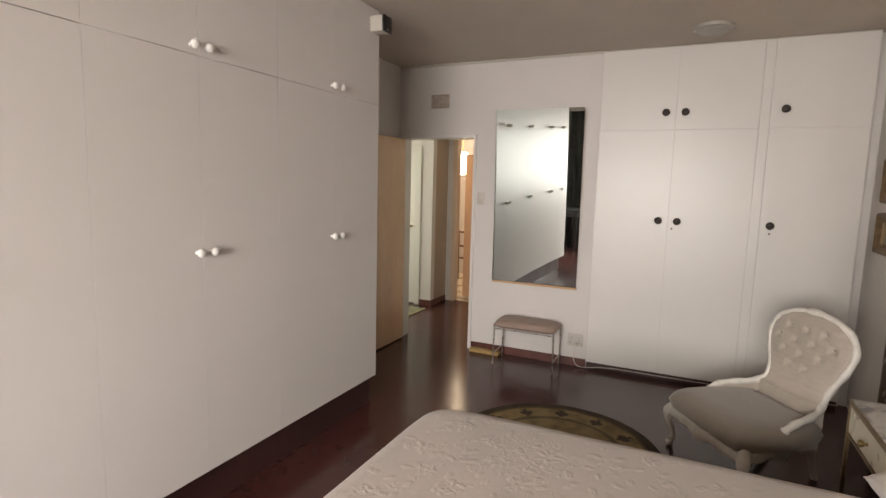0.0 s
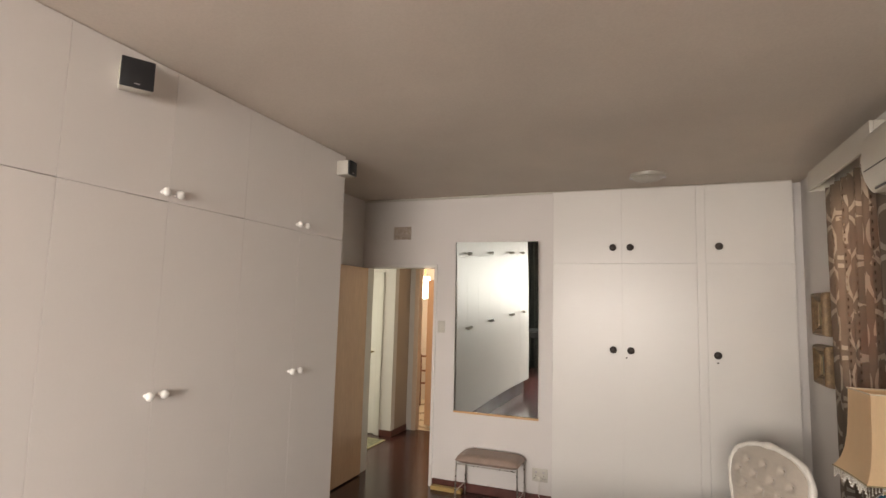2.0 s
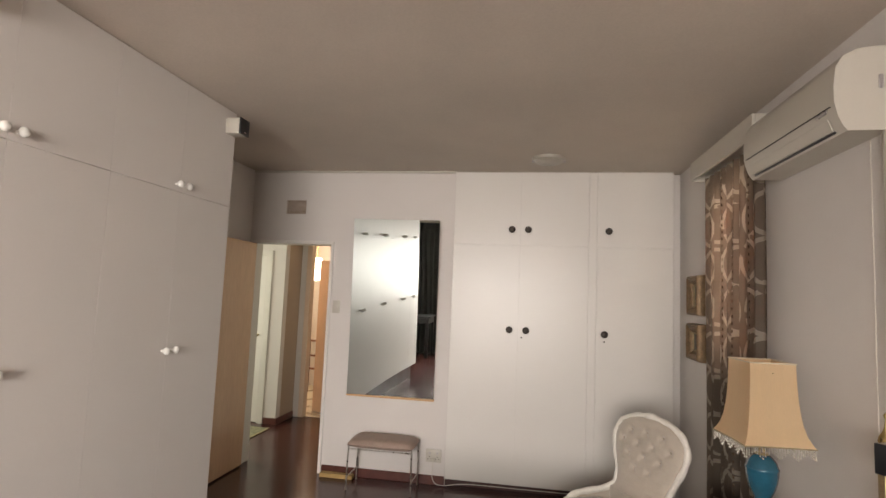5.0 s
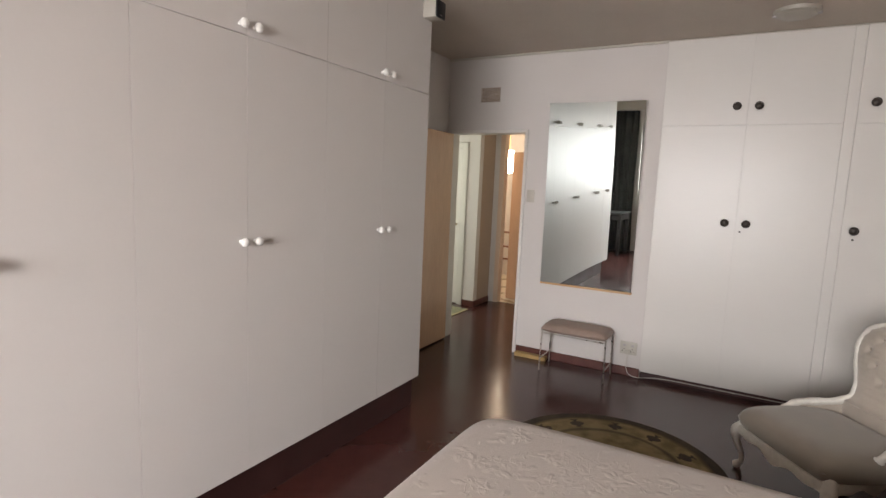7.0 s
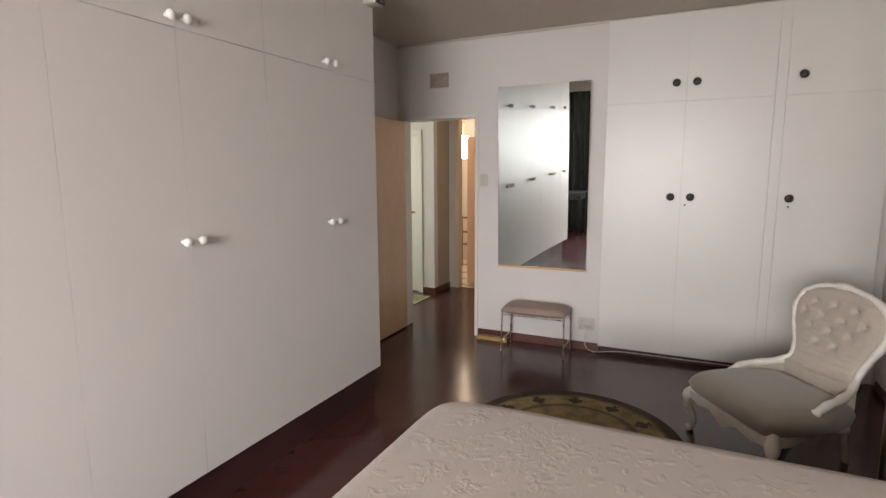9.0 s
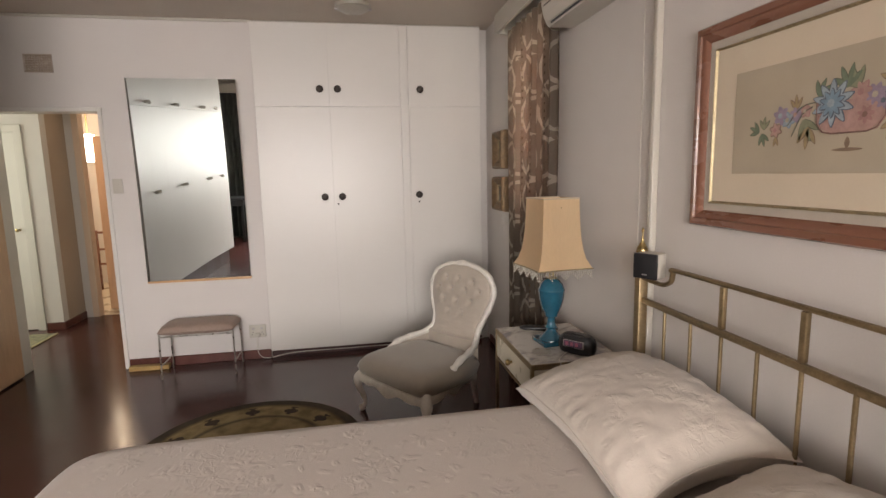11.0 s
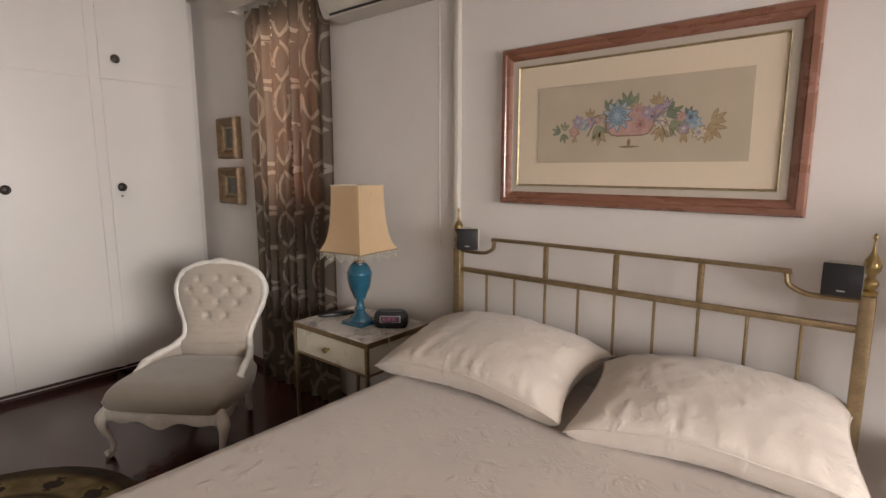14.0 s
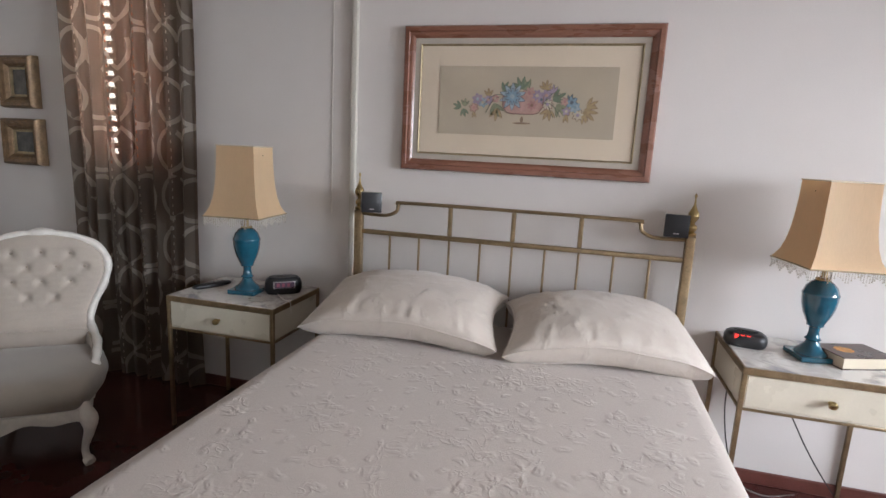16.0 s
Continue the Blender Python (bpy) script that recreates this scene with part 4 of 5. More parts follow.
for y0, z0, y1, z1 in ((-0.06, 0.01, -0.135, 0.035), (-0.06, 0.005, -0.145, 0.020), (-0.06, 0.0, -0.130, -0.06), (-0.05, 0.0, -0.10, -0.065), (0.14, 0.02, 0.20, -0.05), (0.13, 0.03, 0.215, -0.02)):
    y0, y1 = y0 - 0.033, y1 - 0.033
    part("stem", tube(smooth_path([(-0.0088, y0, z0), (-0.0088, (y0 + y1) / 2, (z0 + z1) / 2 + 0.018), (-0.0088, y1, z1)], 5), 0.0014, 5), TH["dark_green"], cloth)

# ---- two small gilt pictures ----
DIM = material("dim_landscape_print", (0.06, 0.055, 0.045), 0.35, vary=0.7, scale=18, bump=0.05)
for z, h, w, lab in ((1.655, 0.145, 0.127, "deep gilt frame with a small upright dark picture"), (1.318, 0.133, 0.142, "deep gilt frame with a small wide dark picture")):
    pic = thing("gilt_picture", (1.473, 4.175, z), lab, "picture", "small gilt pictures")
    
    mitred(w, h, 0.06, [(0, 0), (0, 0.030), (0.006, 0.052), (0.016, 0.060), (0.026, 0.052), (0.026, 0.0)], GOLD_DARK, "frame_side", pic, "worn gilt moulding")
    mitred(w - 0.0265, h - 0.0265, 0.06, [(0, 0), (0, 0.050), (0.016, 0.042), (0.018, 0.045), (0.030, 0.032), (0.034, 0.035), (0.037, 0.030), (0.037, 0.0)], GOLD_DARK, "inner_side", pic, "paler gilt inner slope")
    mitred(w - 0.0640, h - 0.0640, 0.02, [(0, 0), (0, 0.026), (0.012, 0.022), (0.012, 0)], GOLD, "slip_side", pic, "bright gilt slip")
    part("print", block(-0.018, -w + 0.0765, -h + 0.0765, -0.012, w - 0.0765, h - 0.0765), DIM, pic, "dark little landscape")

rn, RN, RL, rb = tree(RED_SLAT)
glow_through = RN.new("ShaderNodeBsdfTranslucent")
glow_through.inputs["Color"].default_value = (0.42, 0.22, 0.14, 1)
slat_mix = RN.new("ShaderNodeMixShader")
slat_mix.inputs[0].default_value = 0.38
RL.new(rb.outputs[0], slat_mix.inputs[1])
RL.new(glow_through.outputs[0], slat_mix.inputs[2])
RL.new(slat_mix.outputs[0], RN["Material Output"].inputs[0])
# ---- curtain, pelmet and window in the east wall ----
def drape(name, at, width, height, folds, depth, mat, label, axis="y", seed=0):
    t = thing(name, at, label, "curtain")
    bm = bmesh.new()
    nu, nv = folds * 10, 22
    uv = bm.loops.layers.uv.new("cloth")
    grid = []
    for i in range(nu + 1):
        col = []
        s = i / nu
        for j in range(nv + 1):
            z = height * j / nv
            ph = 2 * math.pi * folds * s + 0.7 * math.sin(5.1 * s + seed)
            amp = depth * (0.55 + 0.45 * math.sin(9 * s + seed) ** 2) * (0.75 + 0.35 * (1 - j / nv))
            off = amp * math.sin(ph) + 0.25 * amp * math.sin(2.3 * ph + z * 1.5)
            a = width * (s - 0.5) * (1.0 - 0.02 * math.sin(z * 2)) + 0.006 * math.sin(z * 3 + 8 * s)
            col.append(bm.verts.new((off, a, z) if axis == "y" else (a, off, z)))
        grid.append(col)
    for i in range(nu):
        for j in range(nv):
            f = bm.faces.new((grid[i][j], grid[i + 1][j], grid[i + 1][j + 1], grid[i][j + 1]))
            for lp, (ii, jj) in zip(f.loops, ((i, j), (i + 1, j), (i + 1, j + 1), (i, j + 1))):
                lp[uv].uv = (1.7 * width * ii / nu, height * jj / nv)
    part("cloth", bm, mat, t)
    return t


drape("curtain", (1.405, 3.375, 0.012), 0.83, 2.42, 9, 0.026, CURTAIN, "brown ring-patterned curtain with daylight glowing through its upper part", seed=1)
pel = thing("pelmet", (1.33, 2.88, 2.435), "plain white box pelmet above the brown curtain", "pelmet")
part("front_board", block(0, 0, 0, 0.016, 1.02, 0.125, 0.002), WHITE, pel)
part("end_board", block(0.0165, 0, 0, 0.142, 0.016, 0.125, 0.002), WHITE, pel)
part("end_board", block(0.0165, 1.004, 0, 0.142, 1.02, 0.125, 0.002), WHITE, pel)
part("top_board", block(0.0165, 0.0165, 0.109, 0.142, 1.0035, 0.125), WHITE, pel)


def window(name, x0, x1, z0, z1, y, along, bars=1, label="white painted window frame with glass panes"):
    t = thing(name, (0, 0, 0), label, "window")
    t["kind"] = "structure"

    def b(a0, p0, q0, a1, p1, q1, nm, mat, par):
        if along == "y":
            return part(nm, block(p0, a0, q0, p1, a1, q1, 0.002), mat, par)
        return part(nm, block(a0, p0, q0, a1, p1, q1, 0.002), mat, par)
    fr = 0.035
    f = b(x0, y, z0, x0 + fr, y + 0.05, z1, "window_frame", WHITE, t)
    b(x1 - fr, y, z0, x1, y + 0.05, z1, "window_frame", WHITE, t)
    b(x0 + fr, y, z0, x1 - fr, y + 0.05, z0 + fr, "window_frame", WHITE, t)
    b(x0 + fr, y, z1 - fr, x1 - fr, y + 0.05, z1, "window_frame", WHITE, t)
    step = (x1 - x0 - 2 * fr) / (bars + 1)
    for k in range(bars):
        c = x0 + fr + step * (k + 1)
        b(c - 0.012, y + 0.005, z0 + fr, c + 0.012, y + 0.045, z1 - fr, "glazing_bar", WHITE, t)
    for k in range(bars + 1):
        a = x0 + fr + step * k + (0.0125 if k else 0.0005)
        e = x0 + fr + step * (k + 1) - (0.0125 if k < bars else 0.0005)
        p = b(a, y + 0.022, z0 + fr + 0.0005, e, y + 0.026, z1 - fr - 0.0005, "pane", glassy, t)
        p.visible_shadow = False
    return t


window("window_1", 3.18, 3.78, 1.20, 2.26, EX + 0.12, "y", 1)
window("window_2", -1.78, 0.98, 1.0, 2.22, SY - 0.12, "x", 3)
blind = thing("venetian_blind", (EX + 0.045, 3.18, 1.215), "red-brown slatted blind, slats nearly closed, cords down it", "blind")
part("head_rail", block(-0.02, 0.005, 1.02, 0.02, 0.595, 1.045), RED_SLAT, blind)
for k in range(33):
    for a, b2 in (((0.005, 0.150), (0.154, 0.300), (0.304, 0.595)) if k % 2 else ((0.005, 0.395), (0.440, 0.595))):
        bm = block(-0.0165, a, -0.0006, 0.0165, b2, 0.0006)
        part("slat", shift(bm, 0, 0, 0.018 + k * 0.0305, 0, 74, 0), RED_SLAT, blind, smooth=False)
part("bottom_rail", block(-0.012, 0.005, -0.012, 0.012, 0.595, 0.004), RED_SLAT, blind)

# ---- air conditioner, trunking, wall cable ----
ac = thing("air_conditioner", (1.474, 2.10, 2.22), "white wall-mounted air conditioner above the bed's corner", "air conditioner")
prof = [(0, 0), (0, 0.305), (-0.05, 0.305), (-0.10, 0.298), (-0.145, 0.275), (-0.170, 0.235), (-0.178, 0.16), (-0.176, 0.10), (-0.166, 0.055), (-0.150, 0.018), (-0.135, 0.0)]
bm = bmesh.new()
ends = []
for y in (0.0, 0.80):
    ends.append([bm.verts.new((x, y, z)) for x, z in prof])
for k in range(len(prof)):
    q = (k + 1) % len(prof)
    bm.faces.new((ends[0][k], ends[0][q], ends[1][q], ends[1][k]))
bm.faces.new(list(reversed(ends[0])))
bm.faces.new(ends[1])
body = part("body", bm, WHITE, ac)
for v in body.data.vertices:
    if v.co.y < 0.01 and v.co.x < -0.12:
        v.co.y += 0.004
part("panel_seam", block(-0.1795, 0.03, 0.093, -0.172, 0.77, 0.0955), DARKMETAL, ac, "thin dark joint")
part("outlet_slot", shift(block(-0.004, 0.06, -0.004, 0.004, 0.74, 0.004), -0.146, 0, 0.010, 0, 35, 0), BLACK, ac, "dark air outlet")
part("louvre", shift(block(-0.022, 0.055, -0.002, 0.022, 0.745, 0.002, 0.001), -0.164, 0, 0.035, 0, 70, 0), WHITE, ac, "white louvre blade")
part("display", block(-0.181, 0.055, 0.077, -0.172, 0.125, 0.091, 0.003), SILVER, ac, "small grey display")
part("side_grip", block(-0.036, -0.002, 0.15, -0.022, -0.0002, 0.20, 0.003), SILVER, ac, "moulded side grip")
tk = thing("cable_trunking", (1.459, 2.095, 0.08), "white vertical pipe trunking below the air conditioner", "trunking")
part("duct", block(-0.014, -0.015, 0, 0.015, 0.015, 2.138, 0.006, 2), WHITE, tk)
wc = thing("wall_cable", (1.4725, 2.215, 1.05), "thin white cable running down the wall", "cable")
part("strand", tube([(0, 0, 0), (0, 0.001, 0.4), (0, -0.001, 0.8), (0, 0, 1.168)], 0.0023, 6), CABLE, wc)

# ---- low chair ----
chair = thing("slipper_chair", (0.428, 3.130, 0), "white carved low chair with button-tufted back and taupe seat", "chair", "", -55.6)


def seat_fn(u, v):
    w = 0.330 - 0.06 * max(0, v) ** 1.5 - 0.012 * max(0, -v) ** 4
    sq = 0.5
    x = w * u * math.sqrt(max(0, 1 - 0.13 * v * v * abs(u) ** 2))
    y = 0.297 + 0.278 * v * math.sqrt(max(0, 1 - 0.07 * u * u * abs(v) ** 2))
    fall = max(0, 1 - abs(u) ** 6) ** 0.45 * max(0, 1 - abs(v) ** 6) ** 0.45
    return (x, y, 0.306 + 0.082 * fall), (x, y, 0.306 - 0.060 * max(0, 1 - abs(u) ** 14) ** 0.4 * max(0, 1 - abs(v) ** 14) ** 0.4)


part("seat", rounded_sheet(44, 44, seat_fn), UPHOLSTERY, chair, "taupe upholstered seat")
# apron with a carved wavy lower edge
for sgn, pts in ((0, [(-0.300, 0.054), (0.300, 0.054)]), (1, [(-0.30, 0.08), (-0.21, 0.56)]), (2, [(0.30, 0.08), (0.21, 0.56)]), (3, [(-0.21, 0.565), (0.21, 0.565)])):
    bm = bmesh.new()
    (ax, ay), (bx, by) = pts
    n = 24
    d = Vector((bx - ax, by - ay, 0)).normalized()
    nrm = Vector((d.y, -d.x, 0)) * 0.016
    cols = []
    for k in range(n + 1):
        f = k / n
        x, y = ax + (bx - ax) * f, ay + (by - ay) * f - (0.02 * math.sin(math.pi * f) if sgn == 0 else 0)
        low = 0.221 - 0.026 * math.exp(-((f - 0.5) / 0.22) ** 2) + 0.012 * math.cos(6 * math.pi * f) - 0.03 * (abs(2 * f - 1) ** 6)
        c = Vector((x, y, 0))
        cols.append([bm.verts.new(c + nrm + Vector((0, 0, 0.258))), bm.verts.new(c + nrm * 1.25 + Vector((0, 0, low + 0.02))), bm.verts.new(c + nrm + Vector((0, 0, low))), bm.verts.new(c - nrm + Vector((0, 0, low))), bm.verts.new(c - nrm + Vector((0, 0, 0.258)))])
    for a, b in zip(cols, cols[1:]):
        for k in range(5):
            bm.faces.new((a[k], a[(k + 1) % 5], b[(k + 1) % 5], b[k]))
    bm.faces.new(cols[0])
    bm.faces.new(list(reversed(cols[-1])))
    part("apron", bm, CHAIRWOOD, chair, "carved white apron")
for s in (-1, 1):
    path = smooth_path([(s * 0.285, 0.075, 0.262), (s * 0.298, 0.064, 0.245), (s * 0.318, 0.05, 0.210), (s * 0.316, 0.05, 0.16), (s * 0.296, 0.068, 0.10), (s * 0.288, 0.074, 0.055), (s * 0.300, 0.062, 0.022), (s * 0.312, 0.05, 0.012)], 5)
    rad = [0.033 - 0.019 * min(1, max(0, (0.30 - p.z) / 0.22)) + 0.008 * math.exp(-((p.z - 0.21) / 0.03) ** 2) + (0.007 if p.z < 0.03 else 0) for p in path]
    part("front_leg", tube(path, rad, 12), CHAIRWOOD, chair, "white cabriole leg")
    path = smooth_path([(s * 0.20, 0.545, 0.32), (s * 0.195, 0.56, 0.24), (s * 0.18, 0.585, 0.14), (s * 0.16, 0.625, 0.05), (s * 0.155, 0.64, 0.0)], 5)
    part("back_leg", tube(path, [0.024 - 0.008 * k / len(path) for k in range(len(path))], 10), CHAIRWOOD, chair, "splayed white back leg")

HALF = [(0.0, 0.700, 0.908), (0.07, 0.699, 0.902), (0.17, 0.696, 0.882), (0.252, 0.690, 0.835), (0.290, 0.680, 0.760), (0.280, 0.664, 0.675), (0.243, 0.645, 0.590), (0.213, 0.622, 0.510),
        (0.218, 0.590, 0.452), (0.252, 0.525, 0.418), (0.283, 0.440, 0.405), (0.300, 0.360, 0.392), (0.306, 0.305, 0.365), (0.303, 0.285, 0.335)]
HALF = [(0.94 * x, y, z - 0.014 * max(0.0, z - 0.45) / 0.45) for x, y, z in HALF]
full = [(-x, y, z) for x, y, z in reversed(HALF)] + HALF[1:]
path = smooth_path(full, 5)
wob = [0.0180 + 0.0020 * math.sin(k * 0.9) + (0.006 if abs(p.x) < 0.05 and p.z > 0.85 else 0) + (0.005 if p.z < 0.36 else 0) for k, p in enumerate(path)]
part("back_frame", tube(path, wob, 12, flat=1.15), CHAIRWOOD, chair, "white carved frame sweeping down to the seat")
BUT = [(bx, bz) for bx, bz in ((-0.12, 0.80), (0.0, 0.805), (0.12, 0.80), (-0.18, 0.735), (-0.06, 0.735), (0.06, 0.735), (0.18, 0.735), (-0.12, 0.665), (0.0, 0.665), (0.12, 0.665), (-0.055, 0.595), (0.055, 0.595))]
edge_z = [(p.z, abs(p.x), p.y) for p in smooth_path(HALF[:10], 6)]


def back_at(z):
    best = min(edge_z, key=lambda e: abs(e[0] - z))
    return best[1], best[2]


def back_fn(u, v):
    z = 0.610 + 0.290 * v
    w, yb = back_at(z)
    w = max(0.0, w - 0.008)
    if z < 0.44:
        w, yb = 0.225, 0.585
    x = w * u
    fall = max(0, 1 - abs(u) ** 3) ** 0.5 * max(0, 1 - abs(v) ** 6) ** 0.5
    dip = sum(math.exp(-((x - a) ** 2 + (z - b) ** 2) / 0.00032) for a, b in BUT)
    pleat = 0.0
    for a, b in BUT:
        for sx in (-1, 1):
            dx, dz = x - a, z - b
            along = (dx * sx * 0.65 + dz * -0.76)
            across = abs(dx * sx * 0.76 + dz * 0.65)
            if 0 < along < 0.09:
                pleat += math.exp(-(across / 0.006) ** 2) * (1 - along / 0.09)
    front = yb - 0.004 - 0.045 * fall + 0.020 * min(1, dip) + 0.006 * min(1, pleat)
    return (x, front, z), (x, yb + 0.012 * fall, z)


back = part("back_cushion", rounded_sheet(56, 64, back_fn), UPHOLSTERY_PALE, chair, "pale tufted upholstered back")
for a, b in BUT:
    w, yb = back_at(b)
    part("button", shift(lathe([(0.008, 0), (0.008, 0.003), (0.004, 0.006), (0.001, 0.0065)], 10), a, yb - 0.022, b, 90, 0, 0), UPHOLSTERY, back, "covered button")
for s in (-1, 1):
    bm = bmesh.new()
    top = smooth_path([p for p in HALF[7:13]], 4)
    for a, b in zip(top, top[1:]):
        bm.faces.new([bm.verts.new(q) for q in ((s * (a.x - 0.004), a.y, a.z - 0.008), (s * (b.x - 0.004), b.y, b.z - 0.008), (s * (b.x - 0.02), b.y, 0.335), (s * (a.x - 0.02), a.y, 0.335))])
    bmesh.ops.remove_doubles(bm, verts=bm.verts, dist=1e-4)
    bmesh.ops.solidify(bm, geom=bm.faces[:], thickness=0.02)
    part("side_pad", bm, UPHOLSTERY_PALE, chair, "pale upholstered side")

# ---- mirror, stool, socket, vent and the rest of the mirror wall ----
mir = thing("wall_mirror", (-0.905, NY - 0.010, 0.700), "tall frameless wall mirror leaning forward on a pine ledge", "mirror")


def bowed_sheet(w, h, front, thick):
    """An upright sheet leaning and slightly dished, as a thin old mirror hangs."""
    bm, n, m = bmesh.new(), 12, 24
    sides = []
    for back in (0.0, thick):
        grid = []
        for i in range(n + 1):
            x = w * (2 * i / n - 1)
            grid.append([bm.verts.new((x, front + back - 0.0316 * (z - 0.76) + 0.0267 * x - 0.0440 * x * x - 0.0158 * (z - 0.76) ** 2, z)) for z in (h * k / m for k in range(m + 1))])
        sides.append(grid)
    f, b = sides
    for i in range(n):
        for k in range(m):
            bm.faces.new((f[i][k], f[i + 1][k], f[i + 1][k + 1], f[i][k + 1]))
            bm.faces.new((b[i][k], b[i][k + 1], b[i + 1][k + 1], b[i + 1][k]))
    for i in range(n):
        bm.faces.new((f[i][0], b[i][0], b[i + 1][0], f[i + 1][0]))
        bm.faces.new((f[i][m], f[i + 1][m], b[i + 1][m], b[i][m]))
    for k in range(m):
        bm.faces.new((f[0][k], f[0][k + 1], b[0][k + 1], b[0][k]))
        bm.faces.new((f[n][k], b[n][k], b[n][k + 1], f[n][k + 1]))
    return bm


part("glass", bowed_sheet(0.380, 1.52, -0.035, 0.006), MIRROR, mir, "silvered mirror glass")
part("backing", bowed_sheet(0.377, 1.515, -0.0285, 0.012), WHITE, mir, "thin backing board")
part("ledge", shift(block(-0.385, -0.030, -0.018, 0.385, 0.009, -0.001, 0.002), 0, 0, 0, 0, 0, 0), PINE, mir, "narrow pine ledge")

stool = thing("stool", (-0.893, 4.395, 0), "small stool with padded taupe seat on thin steel legs", "stool")


def stool_seat(u, v):
    x = 0.275 * u * (1 - 0.02 * v * v)
    y = 0.150 * v * (1 - 0.03 * u * u)
    fall = max(0, 1 - abs(u) ** 7) ** 0.5 * max(0, 1 - abs(v) ** 5) ** 0.5
    return (x, y, 0.358 + 0.048 * fall), (x, y, 0.354 - 0.028 * fall)


part("seat", rounded_sheet(30, 22, stool_seat), TAUPE, stool, "padded taupe seat")
for sx in (-1, 1):
    for sy in (-1, 1):
        part("leg", tube([(sx * 0.260, sy * 0.128, 0.345), (sx * 0.265, sy * 0.132, 0.0)], 0.0065, 8), CHROME, stool, "thin worn steel leg")
    part("side_brace", tube([(sx * 0.264, -0.125, 0.10), (sx * 0.264, 0.125, 0.10)], 0.0045, 6), CHROME, stool)
for sy in (-1, 1):
    part("seat_rail", tube([(-0.258, sy * 0.128, 0.322), (0.258, sy * 0.128, 0.322)], 0.005, 6), CHROME, stool)

sk = thing("power_socket", (-0.507, NY - 0.001, 0.235), "white double wall socket with one plug in it", "power socket")
part("plate", block(-0.066, -0.012, -0.053, 0.066, 0, 0.053, 0.004, 2), WHITE, sk)
for sx in (-0.033, 0.033):
    part("switch", block(sx - 0.010, -0.015, 0.014, sx + 0.010, -0.0122, 0.032, 0.002), SILVER, sk, "small rocker switch")
    for dx, dz in ((0, 0.0), (-0.012, -0.018), (0.012, -0.018)):
        part("hole", shift(lathe([(0.004, 0), (0.004, 0.001)], 10), sx + dx, -0.0122, dz - 0.008, 90, 0, 0), BLACK, sk)
part("plug", block(-0.020, -0.040, -0.045, 0.020, -0.0135, -0.012, 0.006, 2), WHITE, sk, "white plug")
cab = thing("power_cable", (-0.507, NY - 0.03, 0.19), "white cable from the socket along the closet plinth", "cable")
part("strand", tube(smooth_path([(0, 0, 0), (-0.004, -0.006, -0.06), (0.0, -0.012, -0.12), (0.03, -0.016, -0.165), (0.10, -0.012, -0.176), (0.30, -0.004, -0.150), (0.8, -0.001, -0.148), (1.4, 0.0, -0.146), (1.90, -0.002, -0.150)], 8), 0.0030, 6), CABLE, cab)

vent = thing("air_vent", (-1.878, NY - 0.001, 2.33), "dusty brown clay air vent high on the wall", "vent")
for z in (-0.060, 0.060):
    part("frame", block(-0.094, -0.008, z - 0.004, 0.094, 0, z + 0.004, 0.001), TERRA, vent)
for x in (-0.090, 0.090):
    part("frame", block(x - 0.004, -0.0078, -0.0555, x + 0.004, 0, 0.0555, 0.001), TERRA, vent)
part("backing", block(-0.086, -0.002, -0.056, 0.086, 0, 0.056), GOLD_DARK, vent)
for k in range(9):
    part("bar", block(-0.085, -0.006, -0.050 + k * 0.0118, 0.085, -0.0022, -0.0435 + k * 0.0118), TERRA, vent)
for k in range(11):
    part("bar", block(-0.083 + k * 0.0158, -0.0075, -0.055, -0.078 + k * 0.0158, -0.0062, 0.055), TERRA, vent)

sw = thing("light_switch", (-1.44, NY - 0.001, 1.44), "white light switch plate beside the doorway", "light switch")
part("plate", block(-0.035, -0.008, -0.055, 0.035, 0, 0.055, 0.003, 2), WHITE, sw)
part("rocker", block(-0.010, -0.011, -0.016, 0.010, -0.0082, 0.016, 0.002), WHITE, sw)
wedge = thing("door_wedge", (-1.325, NY - 0.065, 0), "pale pine wooden block lying along the skirting", "wooden block")
part("block", block(-0.145, -0.028, 0, 0.145, 0.028, 0.036, 0.003), material("yellow_pine", (0.34, 0.22, 0.08), 0.45, vary=0.2, scale=12, bump=0.2, stretch=(0.2, 2, 2)), wedge)
cl = thing("ceiling_light", (0.37, 4.14, CZ), "round unlit opal ceiling light near the closet", "ceiling light")
part("base", shift(lathe([(0.105, -0.030), (0.125, -0.022), (0.128, 0.0)], 36), 0, 0, -0.001), OPAL, cl)
part("diffuser", lathe([(0.004, -0.052), (0.05, -0.050), (0.085, -0.043), (0.104, -0.033), (0.104, -0.031)], 36), OPAL, cl, "shallow opal diffuser")
for s in (-1, 1):
    part("clip", block(s * 0.118 - 0.012, -0.012, -0.034, s * 0.118 + 0.012, 0.012, -0.022, 0.003), SILVER, cl)

